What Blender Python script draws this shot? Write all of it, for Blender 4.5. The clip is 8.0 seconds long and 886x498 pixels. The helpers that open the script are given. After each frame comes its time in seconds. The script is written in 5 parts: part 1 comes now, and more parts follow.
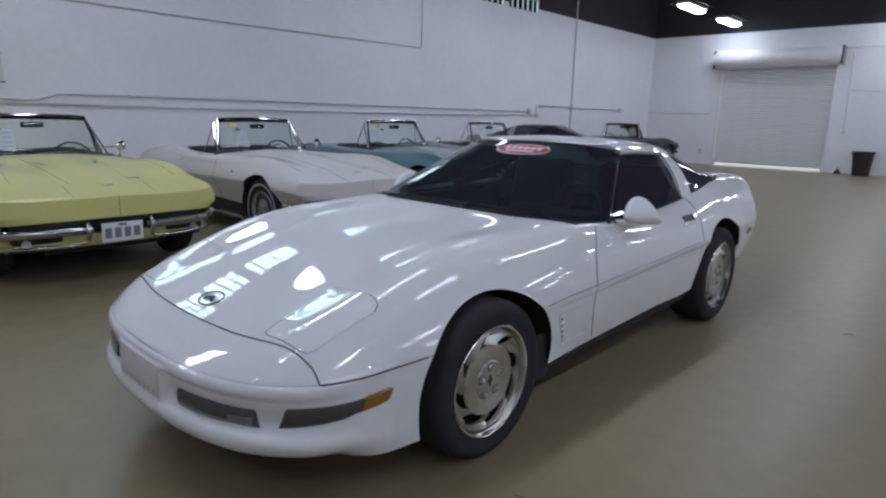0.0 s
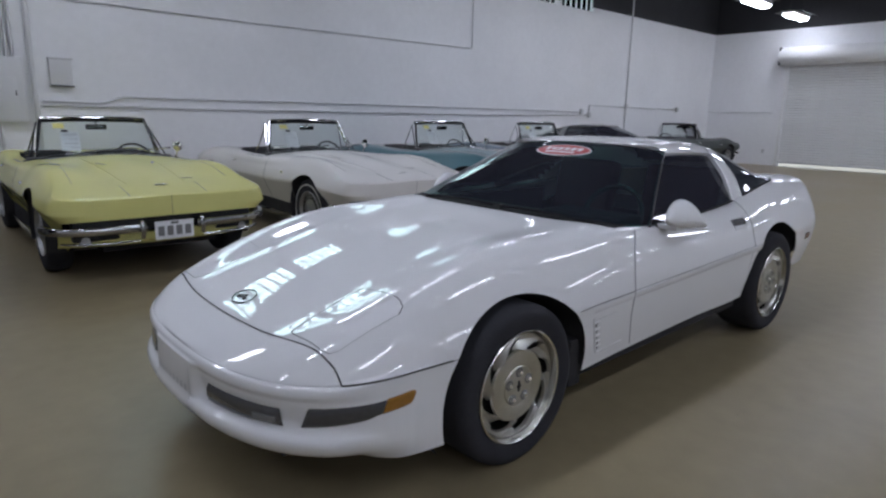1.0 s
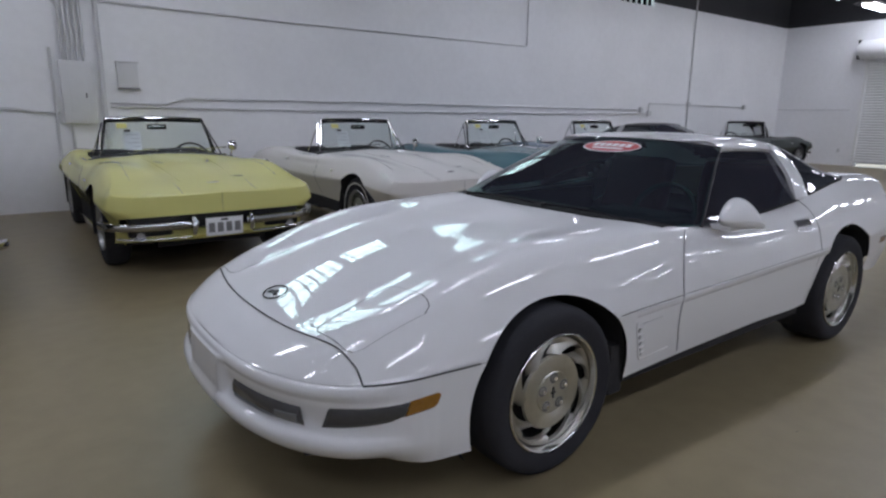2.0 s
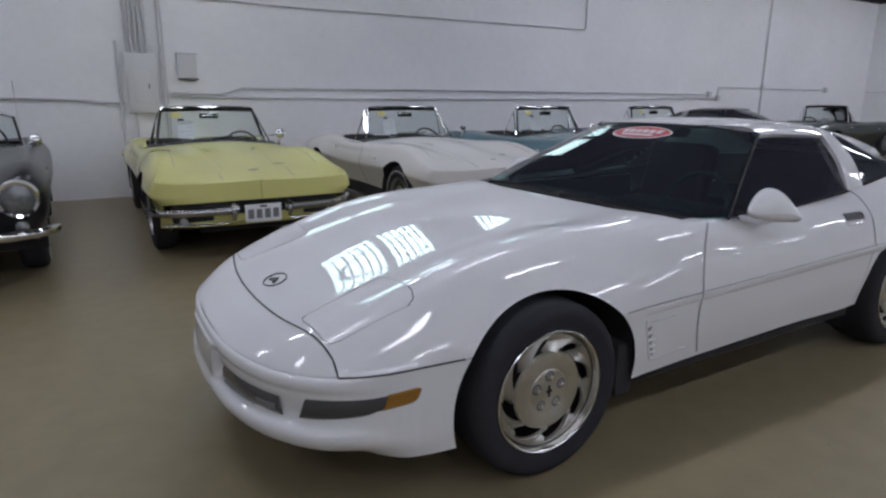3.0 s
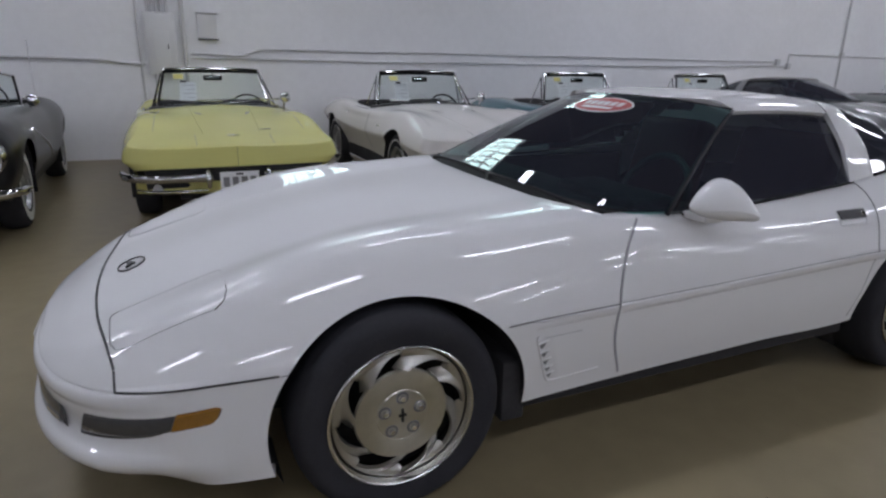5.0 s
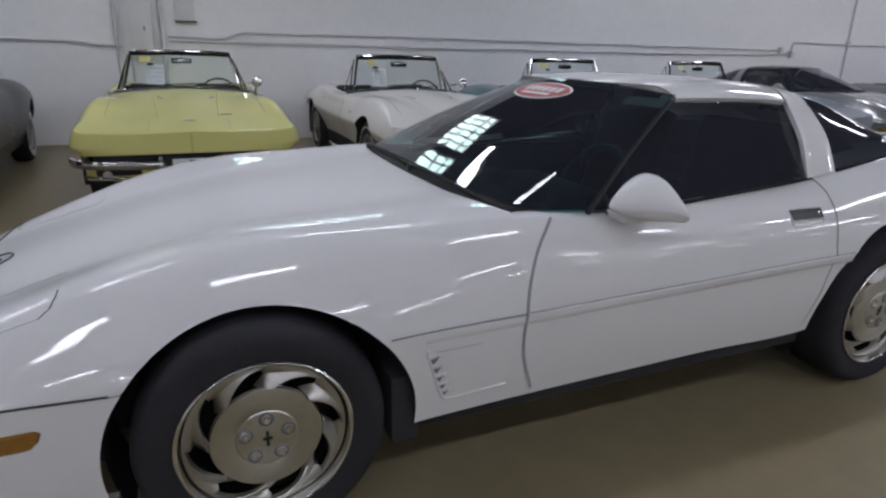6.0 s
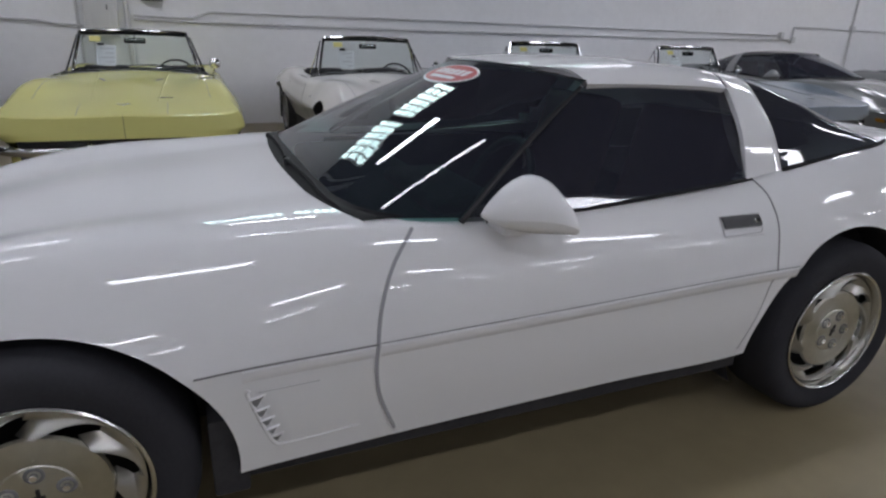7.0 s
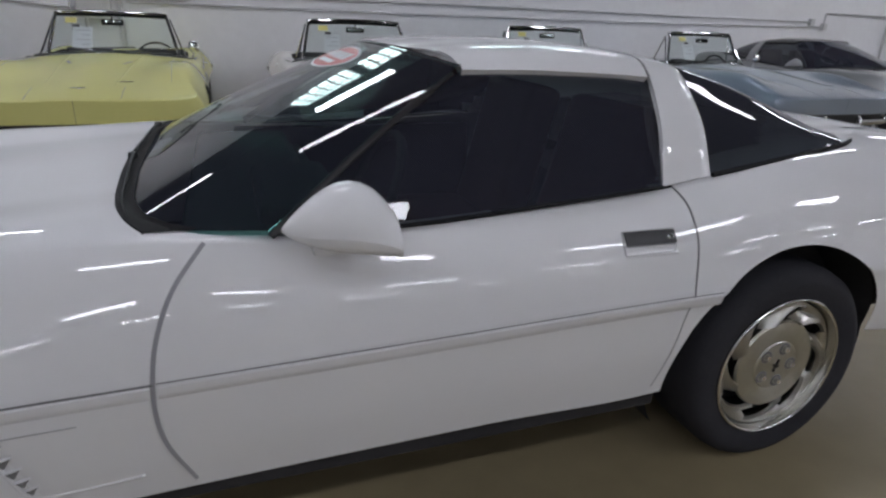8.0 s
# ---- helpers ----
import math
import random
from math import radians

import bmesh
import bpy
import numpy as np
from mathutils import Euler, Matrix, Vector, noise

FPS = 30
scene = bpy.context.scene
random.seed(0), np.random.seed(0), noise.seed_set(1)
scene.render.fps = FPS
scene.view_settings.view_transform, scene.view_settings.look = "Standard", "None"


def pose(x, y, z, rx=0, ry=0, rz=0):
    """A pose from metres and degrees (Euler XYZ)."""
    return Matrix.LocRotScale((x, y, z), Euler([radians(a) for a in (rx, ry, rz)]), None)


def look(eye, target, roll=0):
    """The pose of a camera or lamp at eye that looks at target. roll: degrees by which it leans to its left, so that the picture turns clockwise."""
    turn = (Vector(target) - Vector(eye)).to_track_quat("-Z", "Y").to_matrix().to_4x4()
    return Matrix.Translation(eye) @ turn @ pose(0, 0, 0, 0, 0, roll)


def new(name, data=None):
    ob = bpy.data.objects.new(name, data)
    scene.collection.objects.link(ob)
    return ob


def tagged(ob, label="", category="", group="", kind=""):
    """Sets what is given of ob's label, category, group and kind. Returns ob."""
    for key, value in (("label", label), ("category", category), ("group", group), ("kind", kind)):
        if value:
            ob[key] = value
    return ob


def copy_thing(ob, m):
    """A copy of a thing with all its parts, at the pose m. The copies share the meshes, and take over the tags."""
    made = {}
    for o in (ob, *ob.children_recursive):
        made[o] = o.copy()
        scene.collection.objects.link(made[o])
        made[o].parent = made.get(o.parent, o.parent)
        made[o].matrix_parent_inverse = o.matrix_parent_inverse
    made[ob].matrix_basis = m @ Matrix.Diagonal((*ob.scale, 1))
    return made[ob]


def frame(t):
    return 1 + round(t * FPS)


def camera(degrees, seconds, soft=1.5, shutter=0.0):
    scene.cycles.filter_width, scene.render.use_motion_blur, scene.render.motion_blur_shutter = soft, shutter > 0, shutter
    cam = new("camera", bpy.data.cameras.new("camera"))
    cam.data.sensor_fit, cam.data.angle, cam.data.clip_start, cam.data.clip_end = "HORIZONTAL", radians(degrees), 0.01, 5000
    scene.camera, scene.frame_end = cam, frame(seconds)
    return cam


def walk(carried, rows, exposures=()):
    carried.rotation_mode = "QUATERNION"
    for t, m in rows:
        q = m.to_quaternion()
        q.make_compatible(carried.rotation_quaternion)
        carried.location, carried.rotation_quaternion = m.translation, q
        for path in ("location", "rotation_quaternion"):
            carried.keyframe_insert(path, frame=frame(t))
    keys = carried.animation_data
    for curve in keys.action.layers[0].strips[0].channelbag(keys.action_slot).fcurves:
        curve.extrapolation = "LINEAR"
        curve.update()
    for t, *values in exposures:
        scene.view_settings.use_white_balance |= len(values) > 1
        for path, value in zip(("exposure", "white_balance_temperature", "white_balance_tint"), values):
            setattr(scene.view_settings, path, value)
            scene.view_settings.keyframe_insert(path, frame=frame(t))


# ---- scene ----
cam = camera(73.0, 8.0, soft=2.4)
# seconds, eye x y z, then the turn in degrees; the hero car's front axle is at x = 0 and its nose points to -x
PATH = [
    (0.0, -1.748, -2.188, 1.341, 77.52, -1.34, -46.78),
    (0.5, -1.714, -2.203, 1.337, 77.55, -1.12, -44.59),
    (1.0, -1.666, -2.231, 1.343, 77.48, -1.04, -41.77),
    (1.5, -1.615, -2.222, 1.333, 77.54, -0.71, -39.32),
    (2.0, -1.545, -2.228, 1.315, 77.48, -0.64, -36.40),
    (3.5, -1.130, -2.336, 1.310, 75.70, -0.06, -27.92),
    (4.0, -0.952, -2.307, 1.315, 74.78, -0.57, -26.59),
    (5.5, -0.320, -2.288, 1.307, 72.50, -0.93, -23.01),
    (6.0, -0.117, -2.238, 1.294, 71.95, -1.25, -22.89),
    (6.5, 0.138, -2.206, 1.293, 71.38, -1.42, -22.32),
    (7.0, 0.386, -2.107, 1.281, 70.56, -1.63, -22.21),
    (7.5, 0.654, -2.043, 1.273, 69.97, -1.89, -21.33),
    (8.0, 0.933, -2.006, 1.270, 69.30, -1.93, -19.19),
]
walk(cam, [(t, pose(*row)) for t, *row in PATH], exposures=[(0.0, 0.05, 6150, 9), (0.5, 0.05, 6250, 9), (2.0, 0.05, 6500, 10), (4.0, 0.05, 6600, 10), (5.5, 0.05, 6700, 10), (6.5, 0.05, 6800, 9), (8.0, 0.05, 6850, 9)])

# ---- tools ----
def curve(*pairs):
    """A smooth curve through (x, value) pairs, flat beyond its ends."""
    xs = np.array([p[0] for p in pairs], float)
    ys = np.array([p[1] for p in pairs], float)
    d = np.diff(ys) / np.diff(xs)
    m = np.zeros(len(xs))
    for i in range(1, len(xs) - 1):
        h0, h1 = xs[i] - xs[i - 1], xs[i + 1] - xs[i]
        m[i] = (d[i - 1] * h1 + d[i] * h0) / (h0 + h1)
    m[0], m[-1] = d[0], d[-1]

    def value(x):
        x = np.clip(np.asarray(x, float), xs[0], xs[-1])
        k = np.clip(np.searchsorted(xs, x, side="right") - 1, 0, len(xs) - 2)
        h = xs[k + 1] - xs[k]
        t = (x - xs[k]) / h
        a, b = 2 * t ** 3 - 3 * t ** 2 + 1, t ** 3 - 2 * t ** 2 + t
        c, e = -2 * t ** 3 + 3 * t ** 2, t ** 3 - t ** 2
        return a * ys[k] + b * h * m[k] + c * ys[k + 1] + e * h * m[k + 1]
    return value


def mesh_part(name, verts, faces, mat, parent=None, label="", smooth=True, normals=None, sharp=None):
    me = bpy.data.meshes.new(name)
    me.from_pydata([tuple(v) for v in verts], [], [tuple(f) for f in faces])
    me.materials.append(mat)
    if smooth:
        me.polygons.foreach_set("use_smooth", [True] * len(me.polygons))
        if sharp:
            me.set_sharp_from_angle(angle=radians(sharp))
    me.update()
    if normals is not None:
        me.normals_split_custom_set_from_vertices([tuple(n) for n in normals])
    ob = new(name, me)
    if parent:
        ob.parent = parent
    if label:
        tagged(ob, label=label)
    return ob


def solid(name, geo, mat, parent=None, label="", sharp=40):
    return mesh_part(name, geo[0], geo[1], mat, parent, label, True, None, sharp)


def empty(name, m, label, category, group="", kind=""):
    ob = new(name)
    ob.empty_display_size = 0.1
    ob.matrix_world = m
    return tagged(ob, label, category, group, kind)


def merge(*geos):
    verts, faces = [], []
    for v, f in geos:
        n = len(verts)
        verts += [tuple(p) for p in v]
        faces += [tuple(i + n for i in q) for q in f]
    return verts, faces


def moved(geo, m):
    return [tuple(m @ Vector(v)) for v in geo[0]], geo[1]


def boxed(lo, hi, bevel=0.0, steps=2):
    bm = bmesh.new()
    bmesh.ops.create_cube(bm, size=1.0)
    for v in bm.verts:
        v.co = Vector([(a + b) / 2 + c * (b - a) for a, b, c in zip(lo, hi, v.co)])
    if bevel:
        bmesh.ops.bevel(bm, geom=bm.edges[:], offset=bevel, segments=steps, affect="EDGES", profile=0.6)
    bm.verts.index_update()
    out = [tuple(v.co) for v in bm.verts], [tuple(v.index for v in f.verts) for f in bm.faces]
    bm.free()
    return out


def tube(points, radius, n=8, closed=False, flat=1.0):
    """A round bar along points; radius may be a number or one for each point."""
    pts = [Vector(p) for p in points]
    k = len(pts)
    rad = [radius] * k if isinstance(radius, (int, float)) else list(radius)
    verts, faces = [], []
    side = None
    for i, p in enumerate(pts):
        a = pts[(i - 1) % k] if closed or i else p
        b = pts[(i + 1) % k] if closed or i < k - 1 else p
        d = (b - a).normalized()
        if side is None:
            side = d.orthogonal().normalized()
        side = (side - d * side.dot(d)).normalized()
        up = d.cross(side)
        for j in range(n):
            w = 2 * math.pi * j / n
            verts.append(tuple(p + rad[i] * (math.cos(w) * side + math.sin(w) * flat * up)))
    for i in range(k if closed else k - 1):
        for j in range(n):
            i2, j2 = (i + 1) % k, (j + 1) % n
            faces.append((i * n + j, i * n + j2, i2 * n + j2, i2 * n + j))
    if not closed:
        faces.append(tuple(range(n))[::-1])
        faces.append(tuple((k - 1) * n + j for j in range(n)))
    return verts, faces


def lathe(profile, n=48):
    """Turned round the y axis: (radius, y) pairs."""
    verts, faces = [], []
    for r, y in profile:
        for j in range(n):
            w = 2 * math.pi * j / n
            verts.append((r * math.cos(w), y, r * math.sin(w)))
    for i in range(len(profile) - 1):
        for j in range(n):
            j2 = (j + 1) % n
            faces.append((i * n + j, (i + 1) * n + j, (i + 1) * n + j2, i * n + j2))
    return verts, faces


def sheet(rows, thick=0.0):
    """A grid of points (rows x columns) as faces; with a thickness it becomes a closed slab."""
    g = np.array(rows, float)
    a, b = g.shape[:2]
    nrm = np.cross(np.gradient(g, axis=0), np.gradient(g, axis=1))
    nrm /= np.linalg.norm(nrm, axis=2, keepdims=True) + 1e-12
    verts = [tuple(p) for p in g.reshape(-1, 3)]
    faces = [(i * b + j, (i + 1) * b + j, (i + 1) * b + j + 1, i * b + j + 1) for i in range(a - 1) for j in range(b - 1)]
    if thick:
        n = len(verts)
        verts += [tuple(p) for p in (g - thick * nrm).reshape(-1, 3)]
        faces += [tuple(n + k for k in f[::-1]) for f in faces]
        rim = [j for j in range(b)] + [i * b + b - 1 for i in range(1, a)] + [(a - 1) * b + j for j in range(b - 2, -1, -1)] + [i * b for i in range(a - 2, 0, -1)]
        for p, q in zip(rim, rim[1:] + rim[:1]):
            faces.append((p, q, q + n, p + n))
    return verts, faces


def ball(c, r, n=16, m=10):
    verts, faces = [], []
    for i in range(m + 1):
        a = math.pi * i / m
        for j in range(n):
            b = 2 * math.pi * j / n
            verts.append((c[0] + r[0] * math.sin(a) * math.cos(b), c[1] + r[1] * math.sin(a) * math.sin(b), c[2] + r[2] * math.cos(a)))
    for i in range(m):
        for j in range(n):
            j2 = (j + 1) % n
            faces.append((i * n + j, (i + 1) * n + j, (i + 1) * n + j2, i * n + j2))
    return verts, faces


class Shell:
    """A car's skin, nose at -x: sections along its length through seven lines, from the sill (0) over the crease (2) and shoulder (4) to the middle (6)."""

    def __init__(self, tip, nose, tail, end, wide, lines, power=(2.75, 3.5), nu=(26, 190, 20), nv=10, crisp=None, fair=None, even=False):
        fx = [tip + (nose - tip) * (1 - math.cos(a) ** (2 / power[0])) for a in np.linspace(0, math.pi / 2, nu[0])]
        mx = list(np.linspace(nose, tail, nu[1]))[1:-1]
        bx = [tail + (end - tail) * math.sin(a) ** (2 / power[1]) for a in np.linspace(0, math.pi / 2, nu[2])]
        self.x = x = np.array(fx + mx + bx)
        t = np.clip((nose - x) / (nose - tip), 0, 1)
        r = (1 - t ** power[0]) ** (1 / power[0])
        t = np.clip((x - tail) / (end - tail), 0, 1)
        r = np.maximum(r * (1 - t ** power[1]) ** (1 / power[1]), 0.002)
        self.r = r
        w = wide(x)
        k = np.stack([np.stack([x, r * (w * fy(x)), fz(x)], 1) for fy, fz in lines], 1)
        rows = []
        n = len(lines)
        ss = np.linspace(0, n - 1, (n - 1) * nv + 1)
        for s in ss:
            i = min(int(s), n - 2)
            f = s - i
            p1, p2 = k[:, i], k[:, i + 1]
            m1 = (k[:, i + 1] - k[:, i - 1]) / 2 if i > 0 else p2 - p1
            m2 = (k[:, i + 2] - k[:, i]) / 2 if i < n - 2 else (p2 - p1) * np.array([0, 1, 0])
            if even:
                # tangents by the spans' lengths, so that short spans don't wave
                d = [np.linalg.norm(k[:, min(q + 1, n - 1)] - k[:, q], axis=1)[:, None] ** 0.6 + 1e-9 for q in range(n)]
                unit = lambda q: ((k[:, q] - k[:, q - 1]) / d[q - 1] * d[q] + (k[:, q + 1] - k[:, q]) / d[q] * d[q - 1]) / (d[q - 1] + d[q])
                m1 = unit(i) * d[i] if i > 0 else m1
                m2 = unit(i + 1) * d[i] if i < n - 2 else m2
            if crisp and i in crisp:
                w1 = crisp[i](x)[:, None]
                m1 = m1 * (1 - w1) + w1 * (1.5 * (p2 - p1) - 0.5 * m2)
            if crisp and i + 1 in crisp:
                w1 = crisp[i + 1](x)[:, None]
                m2 = m2 * (1 - w1) + w1 * (1.5 * (p2 - p1) - 0.5 * m1)
            rows.append((2 * f ** 3 - 3 * f ** 2 + 1) * p1 + (f ** 3 - 2 * f ** 2 + f) * m1 + (-2 * f ** 3 + 3 * f ** 2) * p2 + (f ** 3 - f ** 2) * m2)
        half = np.stack(rows, 1)
        half[:, -1, 1] = 0
        self.nv, self.half = nv, half
        if fair:
            self.relax(*fair)
        left = half * np.array([1, -1, 1])
        self.full = np.concatenate([left, half[:, -2::-1]], 1)
        g = self.full
        nrm = np.cross(np.gradient(g, axis=1), np.gradient(g, axis=0))
        nrm /= np.linalg.norm(nrm, axis=2, keepdims=True) + 1e-12
        self.nrm = nrm

    def relax(self, a, b, span, low):
        """Fairs the skin lengthwise between a and b, above the line low, so that highlights run without kinks."""
        x, g = self.x, self.half
        weigh = np.exp(-0.5 * ((x[:, None] - x[None, :]) / span) ** 2) * np.gradient(x)[None, :]
        ramp = lambda v: np.clip(v, 0, 1) ** 2 * (3 - 2 * np.clip(v, 0, 1))
        keep = (ramp((x - a) / 0.25) * ramp((b - x) / 0.25))[:, None]
        for j in range(low, g.shape[1]):
            for c in (1, 2):
                # a local straight line keeps slopes at the ends
                s0, s1, s2 = weigh.sum(1), weigh @ x, weigh @ (x * x)
                t0, t1 = weigh @ g[:, j, c], weigh @ (x * g[:, j, c])
                slope = (s0 * t1 - s1 * t0) / (s0 * s2 - s1 * s1)
                level = (t0 - slope * s1) / s0
                g[:, j, c] += keep[:, 0] * (level + slope * x - g[:, j, c])

    def arch(self, cx, cz, r, reach=0.75, tall=1.0):
        """Opens a wheel arch: clears the faces inside the circle and pulls the edge onto it."""
        g = self.full
        a, b = g.shape[:2]
        low = np.abs(g[:, :, 1]) > reach * np.abs(g[:, :, 1]).max()
        sidej = np.minimum(np.arange(b), b - 1 - np.arange(b))
        ok = low & (sidej[None, :] < 4 * self.nv)
        d = np.hypot(g[:, :, 0] - cx, np.where(g[:, :, 2] > cz, (g[:, :, 2] - cz) / tall, g[:, :, 2] - cz))
        inside = (d < r) & ok
        cell = inside[:-1, :-1] & inside[1:, :-1] & inside[:-1, 1:] & inside[1:, 1:]
        if not hasattr(self, "cut"):
            self.cut = np.zeros((a - 1, b - 1), bool)
        self.cut |= cell
        keep = ~cell
        touch = np.zeros((a, b), bool)
        for di in (0, 1):
            for dj in (0, 1):
                touch[di:a - 1 + di, dj:b - 1 + dj] |= keep
        move = inside & touch
        f = r / np.maximum(d, 1e-6)
        g[:, :, 0] = np.where(move, cx + (g[:, :, 0] - cx) * f, g[:, :, 0])
        g[:, :, 2] = np.where(move, cz + (g[:, :, 2] - cz) * f, g[:, :, 2])
        for i, j in zip(*np.nonzero(move)):
            c = self.column(g[i, j, 0])[: 4 * self.nv + 1]
            g[i, j, 1] = math.copysign(float(np.interp(g[i, j, 2], c[:, 2], c[:, 1])), g[i, j, 1])

    def parts(self, chooser, names, mats, parent):
        """Splits the skin into parts: chooser gives each face's part by its middle; None is left open."""
        g, nrm = self.full, self.nrm
        a, b = g.shape[:2]
        c = (g[:-1, :-1] + g[1:, :-1] + g[:-1, 1:] + g[1:, 1:]) / 4
        bins = {}
        cut = self.cut if hasattr(self, "cut") else np.zeros((a - 1, b - 1), bool)
        for i in range(a - 1):
            for j in range(b - 1):
                if cut[i, j]:
                    continue
                key = chooser(c[i, j], min(j, b - 2 - j) / self.nv)
                if key is not None:
                    bins.setdefault(key, []).append((i, j))
        obs = {}
        for key, cells in bins.items():
            idx, verts, norms, faces = {}, [], [], []
            for i, j in cells:
                q = []
                for ii, jj in ((i, j), (i, j + 1), (i + 1, j + 1), (i + 1, j)):
                    if (ii, jj) not in idx:
                        idx[ii, jj] = len(verts)
                        verts.append(g[ii, jj])
                        norms.append(nrm[ii, jj])
                    q.append(idx[ii, jj])
                faces.append(q)
            obs[key] = mesh_part(names[key], verts, faces, mats[key], parent, normals=norms)
        return obs

    def column(self, x):
        i = float(np.interp(x, self.x, np.arange(len(self.x))))
        k = min(int(i), len(self.x) - 2)
        return self.half[k] * (1 - i + k) + self.half[k + 1] * (i - k)

    def side(self, x, z, out=0.0, sign=-1):
        """The point of the side at x and height z."""
        c = self.column(x)[: 4 * self.nv + 1]
        y = float(np.interp(z, c[:, 2], c[:, 1]))
        return Vector((float(x), sign * (y + out), float(z)))

    def front(self, y, z, out=0.0):
        """The point of the nose at y and height z."""
        n = int(np.argmax(self.r > 0.97))
        best = [np.interp(z, self.half[i, : 5 * self.nv, 2], self.half[i, : 5 * self.nv, 1]) for i in range(n + 12)]
        x = float(np.interp(abs(y), best, self.x[: n + 12]))
        return Vector((x - out, float(y), float(z)))

    def top(self, x, y, out=0.0):
        c = self.column(x)[2 * self.nv:]
        z = float(np.interp(abs(y), c[::-1, 1], c[::-1, 2]))
        return Vector((float(x), float(y), z + out))


def ribbon(points, ups, wide, high=0.0015):
    """A thin strip along a surface."""
    rows = []
    pts = [Vector(p) for p in points]
    for i, p in enumerate(pts):
        d = (pts[min(i + 1, len(pts) - 1)] - pts[max(i - 1, 0)]).normalized()
        s = d.cross(Vector(ups[i] if isinstance(ups, list) else ups)).normalized() * wide / 2
        u = s.cross(d).normalized() * high
        rows.append([p - s, p - s + u, p + s + u, p + s])
    return sheet(rows)

# ---- world and light ----
sky = bpy.data.worlds.new("sky")
scene.world = sky
sky.use_nodes = True
sn = sky.node_tree.nodes
tex = sn.new("ShaderNodeTexSky")
tex.sky_type, tex.sun_disc, tex.sun_elevation, tex.sun_rotation = "NISHITA", False, radians(40), radians(20)
sky.node_tree.links.new(tex.outputs["Color"], sn["Background"].inputs["Color"])
sn["Background"].inputs["Strength"].default_value = 0.15
LAMP_POWER, WINDOW_POWER = 21.5, 36.0

# ---- materials ----
def material(name, colour, rough=0.5, metal=0.0, coat=0.0, vary=0.0, scale=3.0, bump=0.0, bump_scale=60.0, spec=0.5, fine=0.0):
    """A principled surface with variation at two scales and fine relief."""
    m = bpy.data.materials.new(name)
    m.use_nodes = True
    t = m.node_tree
    b = t.nodes["Principled BSDF"]
    b.inputs["Base Color"].default_value = (*colour, 1)
    b.inputs["Roughness"].default_value = rough
    b.inputs["Metallic"].default_value = metal
    b.inputs["Coat Weight"].default_value = coat
    b.inputs["Coat Roughness"].default_value = 0.008
    b.inputs["Specular IOR Level"].default_value = spec
    if vary or bump:
        co = t.nodes.new("ShaderNodeTexCoord")
    if vary:
        n1, n2 = t.nodes.new("ShaderNodeTexNoise"), t.nodes.new("ShaderNodeTexNoise")
        n1.inputs["Scale"].default_value, n1.inputs["Detail"].default_value = scale, 6
        n2.inputs["Scale"].default_value, n2.inputs["Detail"].default_value = scale * 14, 3
        mix = t.nodes.new("ShaderNodeMix")
        mix.data_type = "FLOAT"
        mix.inputs[0].default_value = 0.35
        ramp = t.nodes.new("ShaderNodeMapRange")
        ramp.inputs["From Min"].default_value, ramp.inputs["From Max"].default_value = 0.3, 0.7
        ramp.inputs["To Min"].default_value, ramp.inputs["To Max"].default_value = 1 - vary, 1 + vary
        mul = t.nodes.new("ShaderNodeVectorMath")
        mul.operation = "SCALE"
        mul.inputs[0].default_value = colour
        for n in (n1, n2):
            t.links.new(co.outputs["Object"], n.inputs["Vector"])
        t.links.new(n1.outputs["Fac"], mix.inputs[2])
        t.links.new(n2.outputs["Fac"], mix.inputs[3])
        t.links.new(mix.outputs[0], ramp.inputs["Value"])
        t.links.new(ramp.outputs["Result"], mul.inputs["Scale"])
        t.links.new(mul.outputs["Vector"], b.inputs["Base Color"])
        if fine:
            rr = t.nodes.new("ShaderNodeMapRange")
            rr.inputs["To Min"].default_value, rr.inputs["To Max"].default_value = rough - fine, rough + fine
            t.links.new(n1.outputs["Fac"], rr.inputs["Value"])
            t.links.new(rr.outputs["Result"], b.inputs["Roughness"])
    if bump:
        n3, bp = t.nodes.new("ShaderNodeTexNoise"), t.nodes.new("ShaderNodeBump")
        n3.inputs["Scale"].default_value, n3.inputs["Detail"].default_value = bump_scale, 4
        bp.inputs["Strength"].default_value, bp.inputs["Distance"].default_value = bump, 0.004
        t.links.new(co.outputs["Object"], n3.inputs["Vector"])
        t.links.new(n3.outputs["Fac"], bp.inputs["Height"])
        t.links.new(bp.outputs["Normal"], b.inputs["Normal"])
    return m


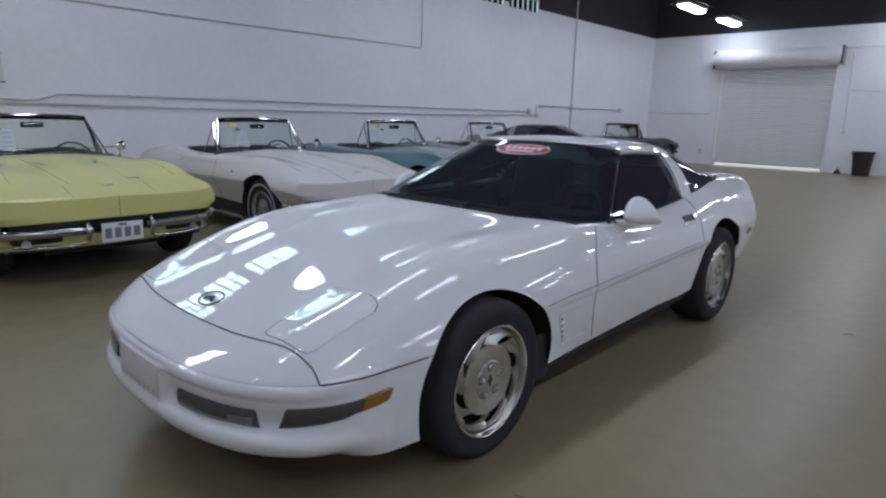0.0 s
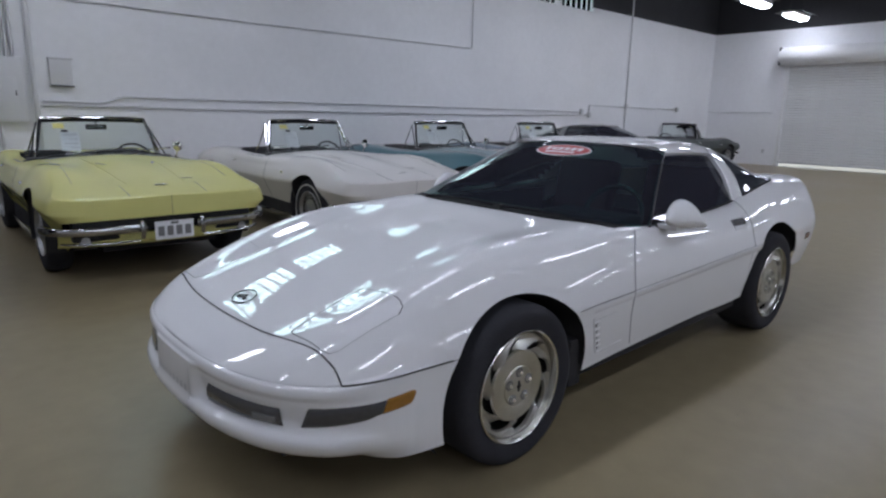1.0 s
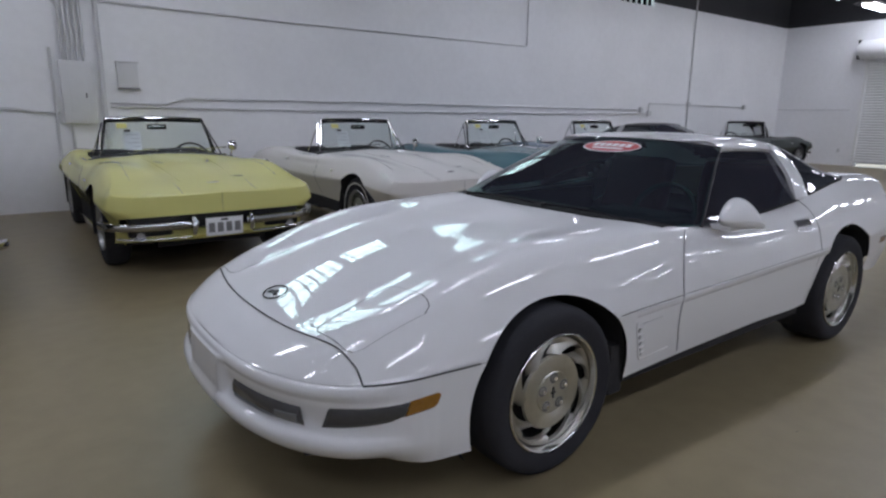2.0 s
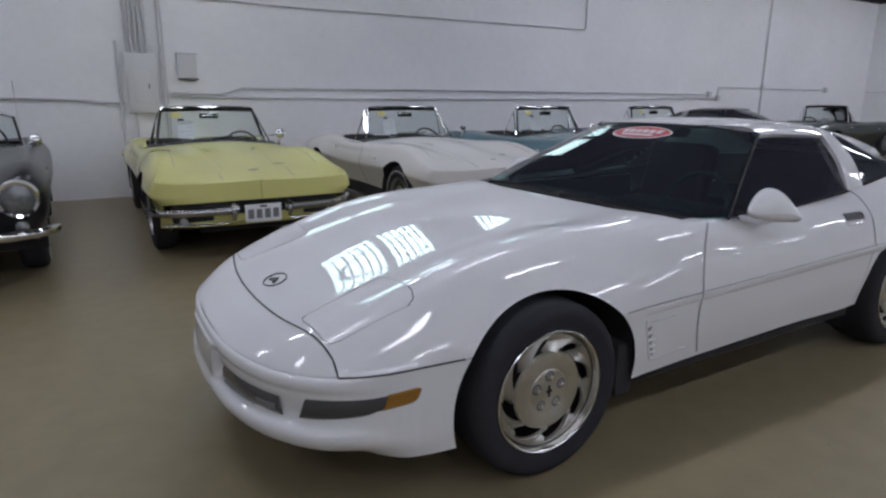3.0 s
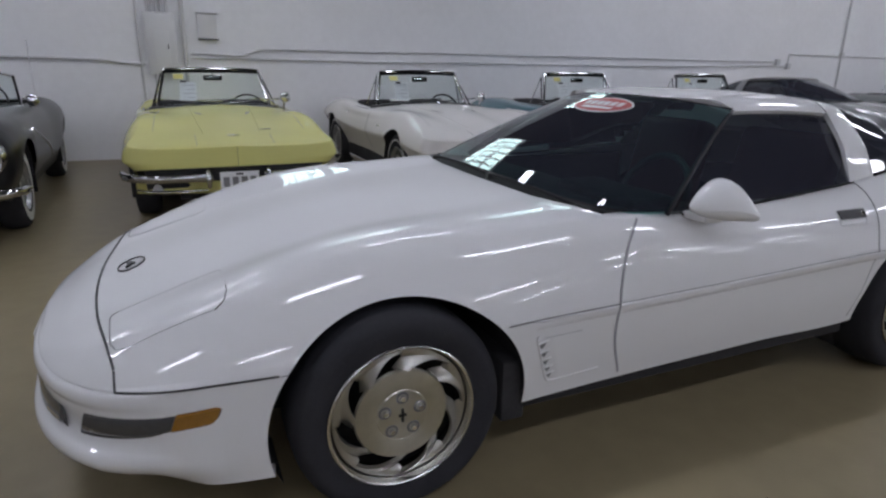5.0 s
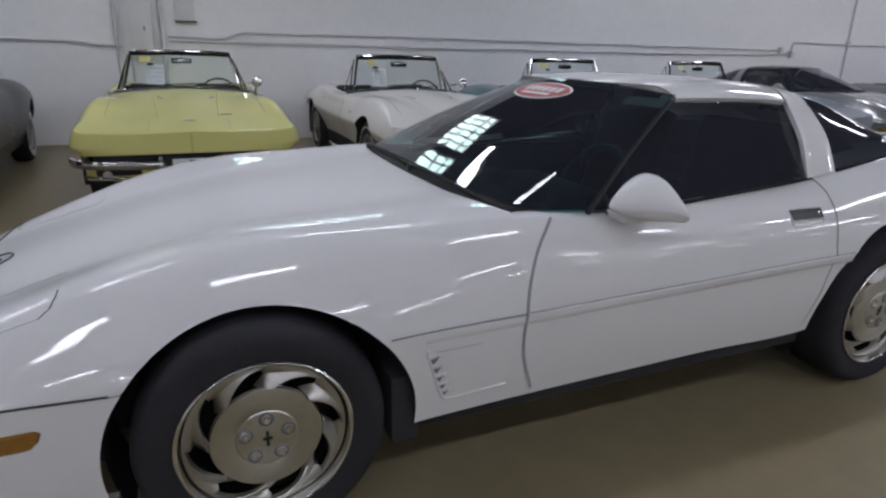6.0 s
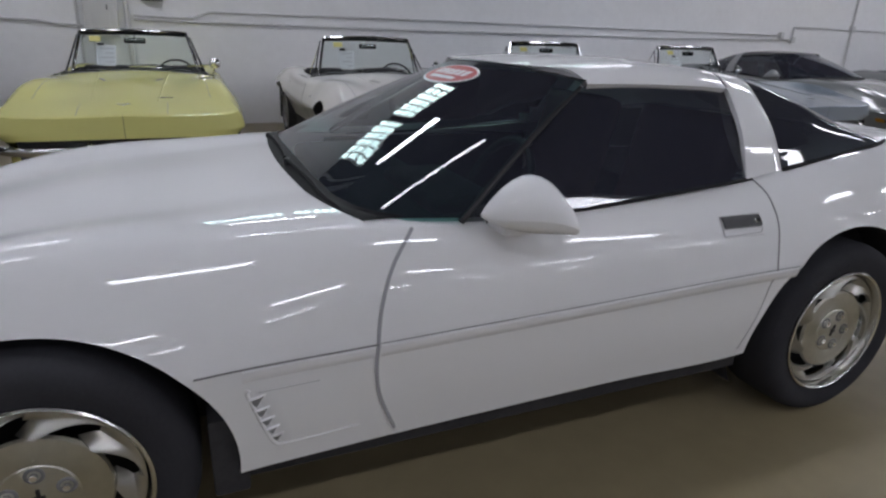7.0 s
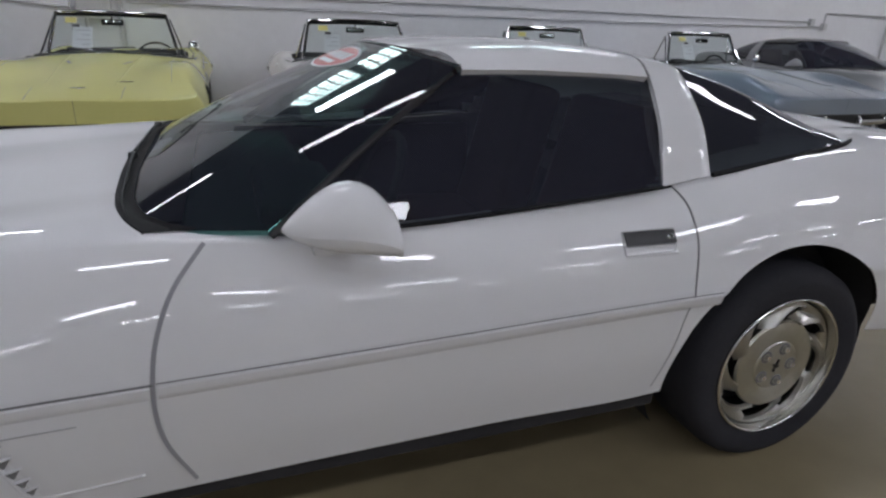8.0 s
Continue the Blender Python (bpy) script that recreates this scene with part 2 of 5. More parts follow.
def tinted(name, colour, rough=0.0, gloss=1.0, haze=0.0):
    """Thin tinted glass: dimmed see-through plus a clear mirror at grazing angles."""
    m = bpy.data.materials.new(name)
    m.use_nodes = True
    t = m.node_tree
    t.nodes.remove(t.nodes["Principled BSDF"])
    a, g, mix, fr = (t.nodes.new(k) for k in ("ShaderNodeBsdfTransparent", "ShaderNodeBsdfGlossy", "ShaderNodeMixShader", "ShaderNodeFresnel"))
    a.inputs["Color"].default_value = (*colour, 1)
    g.inputs["Roughness"].default_value = rough
    g.inputs["Color"].default_value = (gloss, gloss, gloss, 1)
    fr.inputs["IOR"].default_value = 1.5
    t.links.new(fr.outputs["Fac"], mix.inputs["Fac"])
    t.links.new(a.outputs["BSDF"], mix.inputs[1])
    t.links.new(g.outputs["BSDF"], mix.inputs[2])
    last = mix
    # pale bluish diffuse share painted in as haze, lifting the glass's blacks
    if haze:
        d, last = t.nodes.new("ShaderNodeBsdfDiffuse"), t.nodes.new("ShaderNodeMixShader")
        d.inputs["Color"].default_value = (0.42, 0.44, 0.62, 1)
        last.inputs["Fac"].default_value = haze
        t.links.new(mix.outputs["Shader"], last.inputs[1])
        t.links.new(d.outputs["BSDF"], last.inputs[2])
    t.links.new(last.outputs["Shader"], t.nodes["Material Output"].inputs["Surface"])
    return m


def glowing(name, colour, strength):
    m = bpy.data.materials.new(name)
    m.use_nodes = True
    b = m.node_tree.nodes["Principled BSDF"]
    b.inputs["Base Color"].default_value = (0.8, 0.8, 0.8, 1)
    b.inputs["Emission Color"].default_value = (*colour, 1)
    b.inputs["Emission Strength"].default_value = strength
    return m


WALL = material("white_wall_paint", (0.85, 0.85, 0.87), 0.6, vary=0.05, scale=0.7, bump=0.25, bump_scale=35)
BLACKWALL = material("black_wall_paint", (0.032, 0.032, 0.037), 0.75, vary=0.2, scale=1.0)
FLOOR = material("sealed_tan_concrete", (0.262, 0.215, 0.130), 0.36, vary=0.17, scale=0.55, bump=0.08, bump_scale=9, fine=0.1, spec=0.36)
PIPE = material("painted_conduit", (0.62, 0.62, 0.63), 0.5, vary=0.05, scale=6)
SHUTTER = material("white_shutter_paint", (0.82, 0.82, 0.82), 0.45, vary=0.04, scale=2)
PANEL = material("grey_panel_paint", (0.66, 0.66, 0.67), 0.45, vary=0.03, scale=4)
COVERMETAL = material("brushed_wheel_cover", (0.40, 0.40, 0.41), 0.42, metal=1.0, vary=0.1, scale=25)
WHITE = material("white_car_paint", (0.80, 0.80, 0.82), 0.6, coat=0.95, vary=0.01, scale=2, spec=0.0)
CREAM = material("ivory_car_paint", (0.78, 0.75, 0.73), 0.6, coat=0.8, vary=0.01, scale=2, spec=0.0)
YELLOW = material("pale_yellow_paint", (0.68, 0.655, 0.25), 0.6, coat=0.8, vary=0.02, scale=2, spec=0.0)
TEAL = material("blue_teal_paint", (0.10, 0.22, 0.27), 0.3, metal=0.4, coat=1.0, vary=0.03, scale=2)
STEELBLUE = material("steel_blue_paint", (0.24, 0.29, 0.36), 0.3, metal=0.5, coat=1.0, vary=0.03, scale=2)
BLACKPAINT = material("black_car_paint", (0.010, 0.010, 0.012), 0.3, coat=0.45, spec=0.2)
SILVERCOVE = material("silver_cove_paint", (0.16, 0.165, 0.17), 0.4, metal=0.3, coat=0.3)
GREYPAINT = material("pewter_car_paint", (0.28, 0.28, 0.29), 0.3, metal=0.6, coat=1.0, vary=0.02, scale=2)
GREENPAINT = material("dark_green_car_paint", (0.02, 0.03, 0.03), 0.35, metal=0.1, coat=0.5, spec=0.2)
HEADLENS = material("ribbed_headlamp_glass", (0.20, 0.21, 0.22), 0.15, metal=0.5, coat=0.6, vary=0.35, scale=30, bump=0.4, bump_scale=90)
RUBBER = material("black_rubber", (0.036, 0.036, 0.042), 0.8, vary=0.15, scale=8, bump=0.2, bump_scale=120, spec=0.15)
WHITEWALL = material("white_rubber", (0.7, 0.69, 0.66), 0.6)
# chrome coloured darker, for the dark floor it would mirror
DIMCHROME = material("dim_chrome", (0.50, 0.50, 0.50), 0.13, metal=1.0, vary=0.12, scale=14)
CHROME = material("chrome", (0.82, 0.82, 0.83), 0.06, metal=1.0)
BRIGHTALLOY = material("mirror_polished_alloy", (0.74, 0.73, 0.70), 0.18, metal=1.0, vary=0.04, scale=20)
ALLOY = material("polished_alloy", (0.50, 0.49, 0.46), 0.33, metal=1.0, vary=0.06, scale=20)
DULLALLOY = material("machined_alloy", (0.58, 0.57, 0.52), 0.30, metal=1.0, vary=0.08, scale=30)
spun = DULLALLOY.node_tree.nodes.new("ShaderNodeTangent")
spun.direction_type, spun.axis = "RADIAL", "Y"
DULLALLOY.node_tree.links.new(spun.outputs["Tangent"], DULLALLOY.node_tree.nodes["Principled BSDF"].inputs["Tangent"])
DULLALLOY.node_tree.nodes["Principled BSDF"].inputs["Anisotropic"].default_value = 0.9
DULLALLOY.node_tree.nodes["Principled BSDF"].inputs["Anisotropic Rotation"].default_value = 0.25
GAP = material("panel_gap_rubber", (0.06, 0.06, 0.062), 0.7)
# grey of fine seams and print; also painted as shade along moulded edges
PANELLINE = material("seam_and_edge_shade_grey", (0.46, 0.46, 0.48), 0.5)
SOFTGAP = material("door_gap_grey", (0.33, 0.33, 0.36), 0.6)
FINEGAP = material("fine_gap_grey", (0.20, 0.20, 0.21), 0.6)
TRIM = material("satin_black_trim", (0.014, 0.014, 0.016), 0.42, vary=0.1, scale=10)
SEAL = material("black_rubber_seal", (0.014, 0.014, 0.016), 0.6, spec=0.15)
UNDER = material("dark_underbody", (0.045, 0.044, 0.047), 0.9, vary=0.2, scale=5, spec=0.1)
DASH = material("black_dash_vinyl", (0.012, 0.012, 0.013), 0.8, vary=0.1, scale=12, spec=0.15)
CABIN = material("black_cabin_vinyl", (0.022, 0.021, 0.023), 0.6, vary=0.15, scale=12)
SEATRED = material("dark_red_leather", (0.07, 0.010, 0.013), 0.5, vary=0.12, scale=9)
LENS = material("smoked_lens", (0.06, 0.06, 0.065), 0.16, coat=0.6, vary=0.1, scale=60)
HANDLEGREY = material("dark_grey_handle_paint", (0.05, 0.05, 0.054), 0.5, vary=0.08, scale=40)
REDLENS = material("dark_red_lens", (0.16, 0.03, 0.03), 0.2, coat=0.6, vary=0.1, scale=60)
AMBER = material("amber_lens", (0.29, 0.135, 0.018), 0.2, coat=0.6, vary=0.12, scale=70)
SMOKEDGLASS = material("smoked_clear_lens", (0.22, 0.23, 0.25), 0.12, metal=0.4, coat=1.0)
CLEARLENS = material("clear_lens", (0.75, 0.76, 0.78), 0.1, metal=0.5, coat=0.8)
WINDSCREEN = tinted("windscreen_glass", (0.42, 0.72, 0.66), haze=0.04)
PRIVACY = tinted("privacy_glass", (0.28, 0.31, 0.31), haze=0.055)
CLEAR = tinted("clear_glass", (0.86, 0.92, 0.90), gloss=0.3)
PAPER = material("white_paper", (0.8, 0.81, 0.84), 0.7)
TAGYELLOW = material("yellow_card", (0.66, 0.62, 0.24), 0.7)
INK = material("black_ink", (0.02, 0.02, 0.02), 0.6)
RED = material("red_print", (0.50, 0.07, 0.08), 0.4)
BIN = material("black_plastic", (0.02, 0.02, 0.022), 0.45, vary=0.1, scale=6)
TUBE = glowing("lamp_diffuser", (0.82, 0.86, 1.0), LAMP_POWER)

# ---- the hall ----
NORTH, EAST, WEST, SOUTH, PAINT_LINE, ROOF = 7.31, 18.86, -9.0, -20.0, 4.10, 6.2
def slab(name, lo, hi, mat, label, category="wall"):
    return tagged(solid(name, boxed(lo, hi), mat), label, category, kind="structure")


slab("floor", (WEST, SOUTH, -0.2), (EAST, NORTH, 0.0), FLOOR, "sealed tan concrete floor with a soft sheen", "floor")
WINDOWS = [(9.19, 10.47), (10.62, 11.92), (4.65, 5.93), (6.08, 7.38), (0.12, 1.40), (1.55, 2.85)]
SILL, HEAD = 3.96, 5.09
cuts = sorted(WINDOWS)
lower, upper = [boxed((WEST, NORTH, 0), (EAST, NORTH + 0.2, SILL))], [boxed((WEST, NORTH, HEAD), (EAST, NORTH + 0.2, ROOF))]
edge = WEST
for a, b in cuts + [(EAST, EAST)]:
    lower.append(boxed((edge, NORTH, SILL), (a, NORTH + 0.2, PAINT_LINE)))
    upper.append(boxed((edge, NORTH, PAINT_LINE), (a, NORTH + 0.2, HEAD)))
    edge = b
tagged(solid("wall_north", merge(*lower), WALL), "smooth white painted concrete wall with conduits", "wall", kind="structure")
tagged(solid("wall_north_upper", merge(*upper), BLACKWALL), "black painted upper wall above the white band", "wall", kind="structure")
D0, D1, DH = 1.84, 4.94, 3.0
tagged(solid("wall_east", merge(boxed((EAST, SOUTH, 0), (EAST + 0.2, D0, PAINT_LINE)), boxed((EAST, D1, 0), (EAST + 0.2, NORTH + 0.2, PAINT_LINE)),
                                boxed((EAST, D0, DH), (EAST + 0.2, D1, PAINT_LINE))), WALL), "white painted end wall with a roller door", "wall", kind="structure")
slab("wall_east_upper", (EAST, SOUTH, PAINT_LINE), (EAST + 0.2, NORTH + 0.2, ROOF), BLACKWALL, "black painted upper end wall")
for nm, lo, hi in (("wall_west", (WEST - 0.2, SOUTH, 0), (WEST, NORTH + 0.2, PAINT_LINE)), ("wall_south", (WEST - 0.2, SOUTH - 0.2, 0), (EAST + 0.2, SOUTH, PAINT_LINE))):
    slab(nm, lo, hi, WALL, "plain white painted wall")
for nm, lo, hi in (("wall_west_upper", (WEST - 0.2, SOUTH, PAINT_LINE), (WEST, NORTH + 0.2, ROOF)), ("wall_south_upper", (WEST - 0.2, SOUTH - 0.2, PAINT_LINE), (EAST + 0.2, SOUTH, ROOF))):
    slab(nm, lo, hi, BLACKWALL, "black painted upper wall")
slab("ceiling", (WEST - 0.2, SOUTH - 0.2, ROOF), (EAST + 0.2, NORTH + 0.2, ROOF + 0.15), BLACKWALL, "black painted ceiling deck", "ceiling")


def clerestory(k, a, b):
    """A high steel window: frame, grid of bars and panes, with the sky's light coming in."""
    w = empty("window_%d" % k, pose(a, NORTH, SILL), "white steel framed clerestory window with small panes", "window", kind="structure")
    wide, high = b - a, HEAD - SILL
    solid("window_frame", merge(boxed((0, 0.03, 0), (0.045, 0.12, high)), boxed((wide - 0.045, 0.03, 0), (wide, 0.12, high)),
                                boxed((0.045, 0.03, 0), (wide - 0.045, 0.12, 0.045)), boxed((0.045, 0.03, high - 0.045), (wide - 0.045, 0.12, high))), SHUTTER, w)
    for i in range(1, 6):
        x = wide * i / 6
        solid("muntin", boxed((x - 0.02, 0.05, 0.045), (x + 0.02, 0.09, high - 0.045)), SHUTTER, w)
    for i in range(1, 3):
        z = high * i / 3
        solid("muntin", boxed((0.045, 0.053, z - 0.02), (wide - 0.045, 0.087, z + 0.02)), SHUTTER, w)
    pane = solid("pane", boxed((0.045, 0.066, 0.045), (wide - 0.045, 0.072, high - 0.045)), CLEAR, w)
    pane.visible_shadow = False
    lamp = bpy.data.lights.new("window_light", "AREA")
    lamp.shape, lamp.size, lamp.size_y, lamp.energy, lamp.color = "RECTANGLE", wide, high, WINDOW_POWER, (0.72, 0.91, 1.0)
    ob = new("window_light", lamp)
    ob.matrix_world = look(((a + b) / 2, NORTH + 0.19, (SILL + HEAD) / 2), ((a + b) / 2, 0, (SILL + HEAD) / 2))


for k, (a, b) in enumerate(WINDOWS):
    clerestory(k + 1, a, b)


def bay_lamp(x, y, z):
    """A hung fluorescent fixture: housing, slotted reflector wings and a bright diffuser."""
    f = empty("ceiling_light", pose(x, y, z), "lit white fluorescent bay light hung from the ceiling", "ceiling light", "ceiling lights")
    solid("housing", boxed((-0.62, -0.17, 0.02), (0.62, 0.17, 0.09), 0.012), SHUTTER, f)
    mesh_part("diffuser", [(-0.6, -0.10, -0.05), (0.6, -0.10, -0.05), (0.6, 0.10, -0.05), (-0.6, 0.10, -0.05), (-0.6, -0.15, 0.02), (0.6, -0.15, 0.02), (0.6, 0.15, 0.02), (-0.6, 0.15, 0.02)],
              [(3, 2, 1, 0), (0, 1, 5, 4), (2, 3, 7, 6), (1, 2, 6, 5), (3, 0, 4, 7)], TUBE, f, "glowing white diffuser", smooth=False)
    for k in range(5):
        for side in (-1, 1):
            solid("reflector_slat", moved(boxed((-0.085, -0.11, -0.004), (0.015, 0.11, 0.004), 0.003), pose(-0.46 + 0.24 * k, side * 0.28, 0.085, side * -14, 0, 0)), GAP, f)
    for end in (-0.5, 0.5):
        solid("hanger", tube([(end, 0, 0.09), (end, 0, ROOF - z)], 0.006, 6), TRIM, f)
    return f


LAMP_X, LAMP_Z = [0.8 + 2.82 * k for k in range(-2, 7)], 4.27
# unseen lamps at -4.84 and -2.02 are added to brighten the left wall
LAMP_ROWS = [(4.55, [-4.84, -2.02, 1.0, 5.9, 9.1, 12.08, 14.9, 17.72]), (0.27, LAMP_X[:3] + LAMP_X[4:]), (-4.01, [x + 1.41 for x in LAMP_X]), (-8.29, LAMP_X), (-12.57, LAMP_X)]
first_lamp = bay_lamp(LAMP_ROWS[0][1][0], LAMP_ROWS[0][0], LAMP_Z)
for y, row in LAMP_ROWS:
    for x in row[1 if y == LAMP_ROWS[0][0] else 0:]:
        copy_thing(first_lamp, pose(x, y, LAMP_Z))

sun = new("sun", bpy.data.lights.new("sun", "SUN"))
sun.data.energy, sun.data.angle, sun.data.color = 3.0, radians(0.5), (1.0, 0.95, 0.88)
sun.matrix_world = look((60, 20, 60), (0, 0, 0))
tagged(solid("ground", boxed((EAST + 0.2, -400, -0.6), (420, 400, -0.04)), FLOOR), "pale concrete yard outside the roller door", "ground", kind="structure")


def pipe(name, pts, r, label, mat=PIPE, category="conduit"):
    return tagged(solid(name, tube(pts, r, 10), mat), label, category)


def bend(pts, r=0.06):
    """Rounds the corners of a run of pipe."""
    out = [Vector(pts[0])]
    for a, b, c in zip(pts, pts[1:], pts[2:]):
        a, b, c = Vector(a), Vector(b), Vector(c)
        p, q = b + (a - b).normalized() * r, b + (c - b).normalized() * r
        out += [p.lerp(b, f).lerp(b.lerp(q, f), f) for f in (0, 0.25, 0.5, 0.75, 1)]
    return out + [Vector(pts[-1])]


NY = NORTH - 0.03
pipe("conduit", bend([(-0.28, NY, 2.75), (2.3, NY, 2.73), (7.62, NY, 2.75), (7.62, NY, 5.9)]), 0.013, "thin painted conduit along the white wall")
pipe("conduit", bend([(-0.2, NY, 1.445), (0.40, NY, 1.43), (0.52, NY, 1.43), (0.76, NY, 1.52), (4.0, NY, 1.53), (11.64, NY, 1.52)], 0.04), 0.016, "painted conduit with an offset bend on the wall")
pipe("conduit", bend([(-0.2, NY, 1.39), (2.7, NY, 1.375), (8.3, NY, 1.39), (11.98, NY, 1.44), (11.98, NY, 1.69), (16.65, NY, 1.67)], 0.05), 0.016, "painted conduit running low along the wall")
pipe("conduit", bend([(-9.0, NY, 1.42), (-1.9, NY, 1.36), (-1.3, NY, 1.345), (-1.1, NY, 1.31), (-0.80, NY, 1.30)], 0.05), 0.016, "painted conduit leading to the panel")
pipe("downpipe", [(-0.275, NY - 0.02, 0.0), (-0.275, NY - 0.02, 6.15)], 0.032, "thick white pipe up the wall", category="pipe")
pipe("conduit", [(13.72, NY, 0.0), (13.72, NY, 6.15)], 0.022, "painted vertical pipe on the wall")
pipe("conduit", [(-0.845, NY, 0.55), (-0.845, NY, 2.12)], 0.018, "painted vertical conduit beside the panel")
for x in (-0.645, -0.585, -0.525, -0.465):
    pipe("conduit", [(x, NY - 0.02, 1.95), (x, NY - 0.02, 6.15)], 0.021, "painted conduit rising from the panel")
pipe("conduit", bend([(-0.70, NY - 0.02, 1.95), (-0.70, NY - 0.02, 2.73), (-9.0, NY - 0.02, 2.72)], 0.14), 0.021, "painted conduit bending away from the panel")
pipe("conduit", bend([(-0.68, NY - 0.02, 1.18), (-0.68, NY - 0.02, 0.0)]), 0.02, "painted conduit below the panel")
for x, z in ((11.64, 1.52), (11.98, 1.44), (13.72, 1.70), (16.65, 1.67)):
    tagged(solid("junction_box", boxed((x - 0.05, NY - 0.05, z - 0.06), (x + 0.05, NORTH, z + 0.06), 0.006), PIPE), "small painted junction box on the wall", "junction box")
panel = empty("electric_panel", pose(-0.765, NORTH, 1.17), "grey painted electric panel on the white wall", "electric panel")
solid("body", boxed((0, -0.12, 0), (0.385, 0, 0.80), 0.006), PANEL, panel)
solid("cover", boxed((0.02, -0.132, 0.03), (0.365, -0.121, 0.77), 0.004), PANEL, panel)
solid("inner_door", boxed((0.09, -0.139, 0.14), (0.295, -0.133, 0.56), 0.003), PANEL, panel)
solid("latch", boxed((0.27, -0.146, 0.33), (0.285, -0.1395, 0.39), 0.002), LENS, panel)
small = empty("wall_box", pose(-0.09, NORTH, 1.65), "small grey box with a hooked lid on the wall", "wall box")
solid("body", boxed((0, -0.07, 0), (0.26, 0, 0.33), 0.006), PANEL, small)
solid("lid_edge", boxed((-0.01, -0.085, 0.332), (0.28, 0, 0.348), 0.003), PIPE, small)
# dark strip stands in for the shadow line under the box
solid("bottom_shade", boxed((0.0, -0.08, -0.02), (0.27, 0, -0.004), 0.003), LENS, small)
EX = EAST - 0.03
pipe("conduit", [(EX, NORTH - 0.05, 1.64), (EX, 5.23, 1.63)], 0.016, "painted conduit on the end wall")
pipe("door_chain", bend([(EX - 0.06, 1.46, 3.35), (EX - 0.06, 1.40, 1.2)]), 0.012, "hanging hoist chain beside the roller door", PIPE, "chain")
tagged(solid("chain_holder", boxed((EX - 0.08, 1.36, 1.13), (EAST, 1.45, 1.2), 0.005), PIPE), "small bracket holding the door chain", "bracket")
pipe("conduit", bend([(EX, 1.40, 2.33), (EX, 0.7, 2.29), (EX, 0.1, 2.31), (EX, -1.6, 2.31)]), 0.013, "thin conduit above the side door")
pipe("conduit", [(EX, 5.20, 3.56), (EX, 0.0, 3.47)], 0.014, "thin conduit above the roller door")
rd = empty("roller_door", pose(EAST, D0, 0), "white slatted steel roller door, almost closed", "roller door")
slat = None
for k in range(39):
    z = 0.125 + 0.0758 * k
    if slat is None:
        prof = [(0.040, 0.0), (0.004, 0.004), (-0.020, 0.012), (-0.028, 0.024), (-0.018, 0.045), (0.006, 0.066), (0.040, 0.074)]
        slat = solid("slat", sheet([[(0.06 + x, y, zz) for x, zz in prof] for y in (0.0, D1 - D0)], 0.003), SHUTTER, rd)
        slat.location.z = z
    else:
        o = new("slat", slat.data)
        o.parent, o.location = rd, (0, 0, z)
for y in (-0.06, D1 - D0):
    solid("guide_rail", boxed((-0.06, y, 0), (0.0, y + 0.06, DH + 0.05), 0.004), SHUTTER, rd)
solid("drum_cover", moved(lathe([(0.0, -0.02), (0.25, -0.02), (0.262, 0.0), (0.262, 3.4), (0.25, 3.42), (0.0, 3.42)], 40), pose(-0.22, -0.14, DH + 0.28)), SHUTTER, rd, "white drum cover over the door")
for y in (-0.20, D1 - D0 + 0.14):
    solid("drum_bracket", boxed((-0.42, y, DH + 0.02), (0.0, y + 0.05, DH + 0.54), 0.006), LENS, rd)
solid("bottom_bar", boxed((0.035, 0.0, 0.090), (0.085, D1 - D0, 0.128), 0.004), PIPE, rd)
bin_ = empty("waste_bin", pose(EAST - 0.45, 0.78, 0), "black plastic waste bin by the end wall", "waste bin")
solid("body", moved(lathe([(0.0, 0.0), (0.2, 0.0), (0.205, 0.02), (0.255, 0.62), (0.245, 0.62), (0.195, 0.03)], 32), pose(0, 0, 0, 90, 0, 0)), BIN, bin_)
solid("rim", moved(lathe([(0.255, 0.60), (0.28, 0.61), (0.283, 0.65), (0.25, 0.66), (0.245, 0.62)], 32), pose(0, 0, 0, 90, 0, 0)), BIN, bin_)
tagged(solid("door_stop", moved(lathe([(0.0, 0.16), (0.02, 0.155), (0.09, 0.02), (0.11, 0.0)], 20), pose(EAST - 0.25, 1.37, 0, 90, 0, 0)), BIN), "small dark cone on the floor by the wall", "floor cone")
sd = empty("door_1", pose(EAST, -0.92, 0), "white painted side door in the end wall", "door", kind="structure")
solid("leaf", boxed((-0.03, 0.05, 0.01), (-0.005, 0.95, 2.1), 0.004), SHUTTER, sd)
solid("frame", merge(boxed((-0.05, 0.0, 0), (-0.002, 0.05, 2.15)), boxed((-0.05, 0.95, 0), (-0.002, 1.0, 2.15)), boxed((-0.05, 0.05, 2.1), (-0.002, 0.95, 2.15))), PIPE, sd)
solid("door_handle", boxed((-0.08, 0.84, 1.0), (-0.03, 0.90, 1.03), 0.006), CHROME, sd)
tagged(solid("speaker_box", boxed((EAST - 0.16, 0.42, 3.87), (EAST, 0.60, 4.04), 0.01), BIN), "small black box high on the end wall", "loudspeaker")
tagged(solid("socket_plate", boxed((EAST - 0.012, 5.35, 0.38), (EAST, 5.43, 0.5), 0.003), PIPE), "small socket plate on the end wall", "socket")


def floor_mark(name, pts, wide, label):
    tagged(solid(name, ribbon([Vector((x, y, 0.0006)) for x, y in pts], (0, 0, 1), wide), GAP), label, "floor mark", kind="structure")


floor_mark("floor_crack", [(-0.136, -1.075), (-0.130, -1.10), (-0.124, -1.135)], 0.004, "short dark hairline crack in the concrete floor")
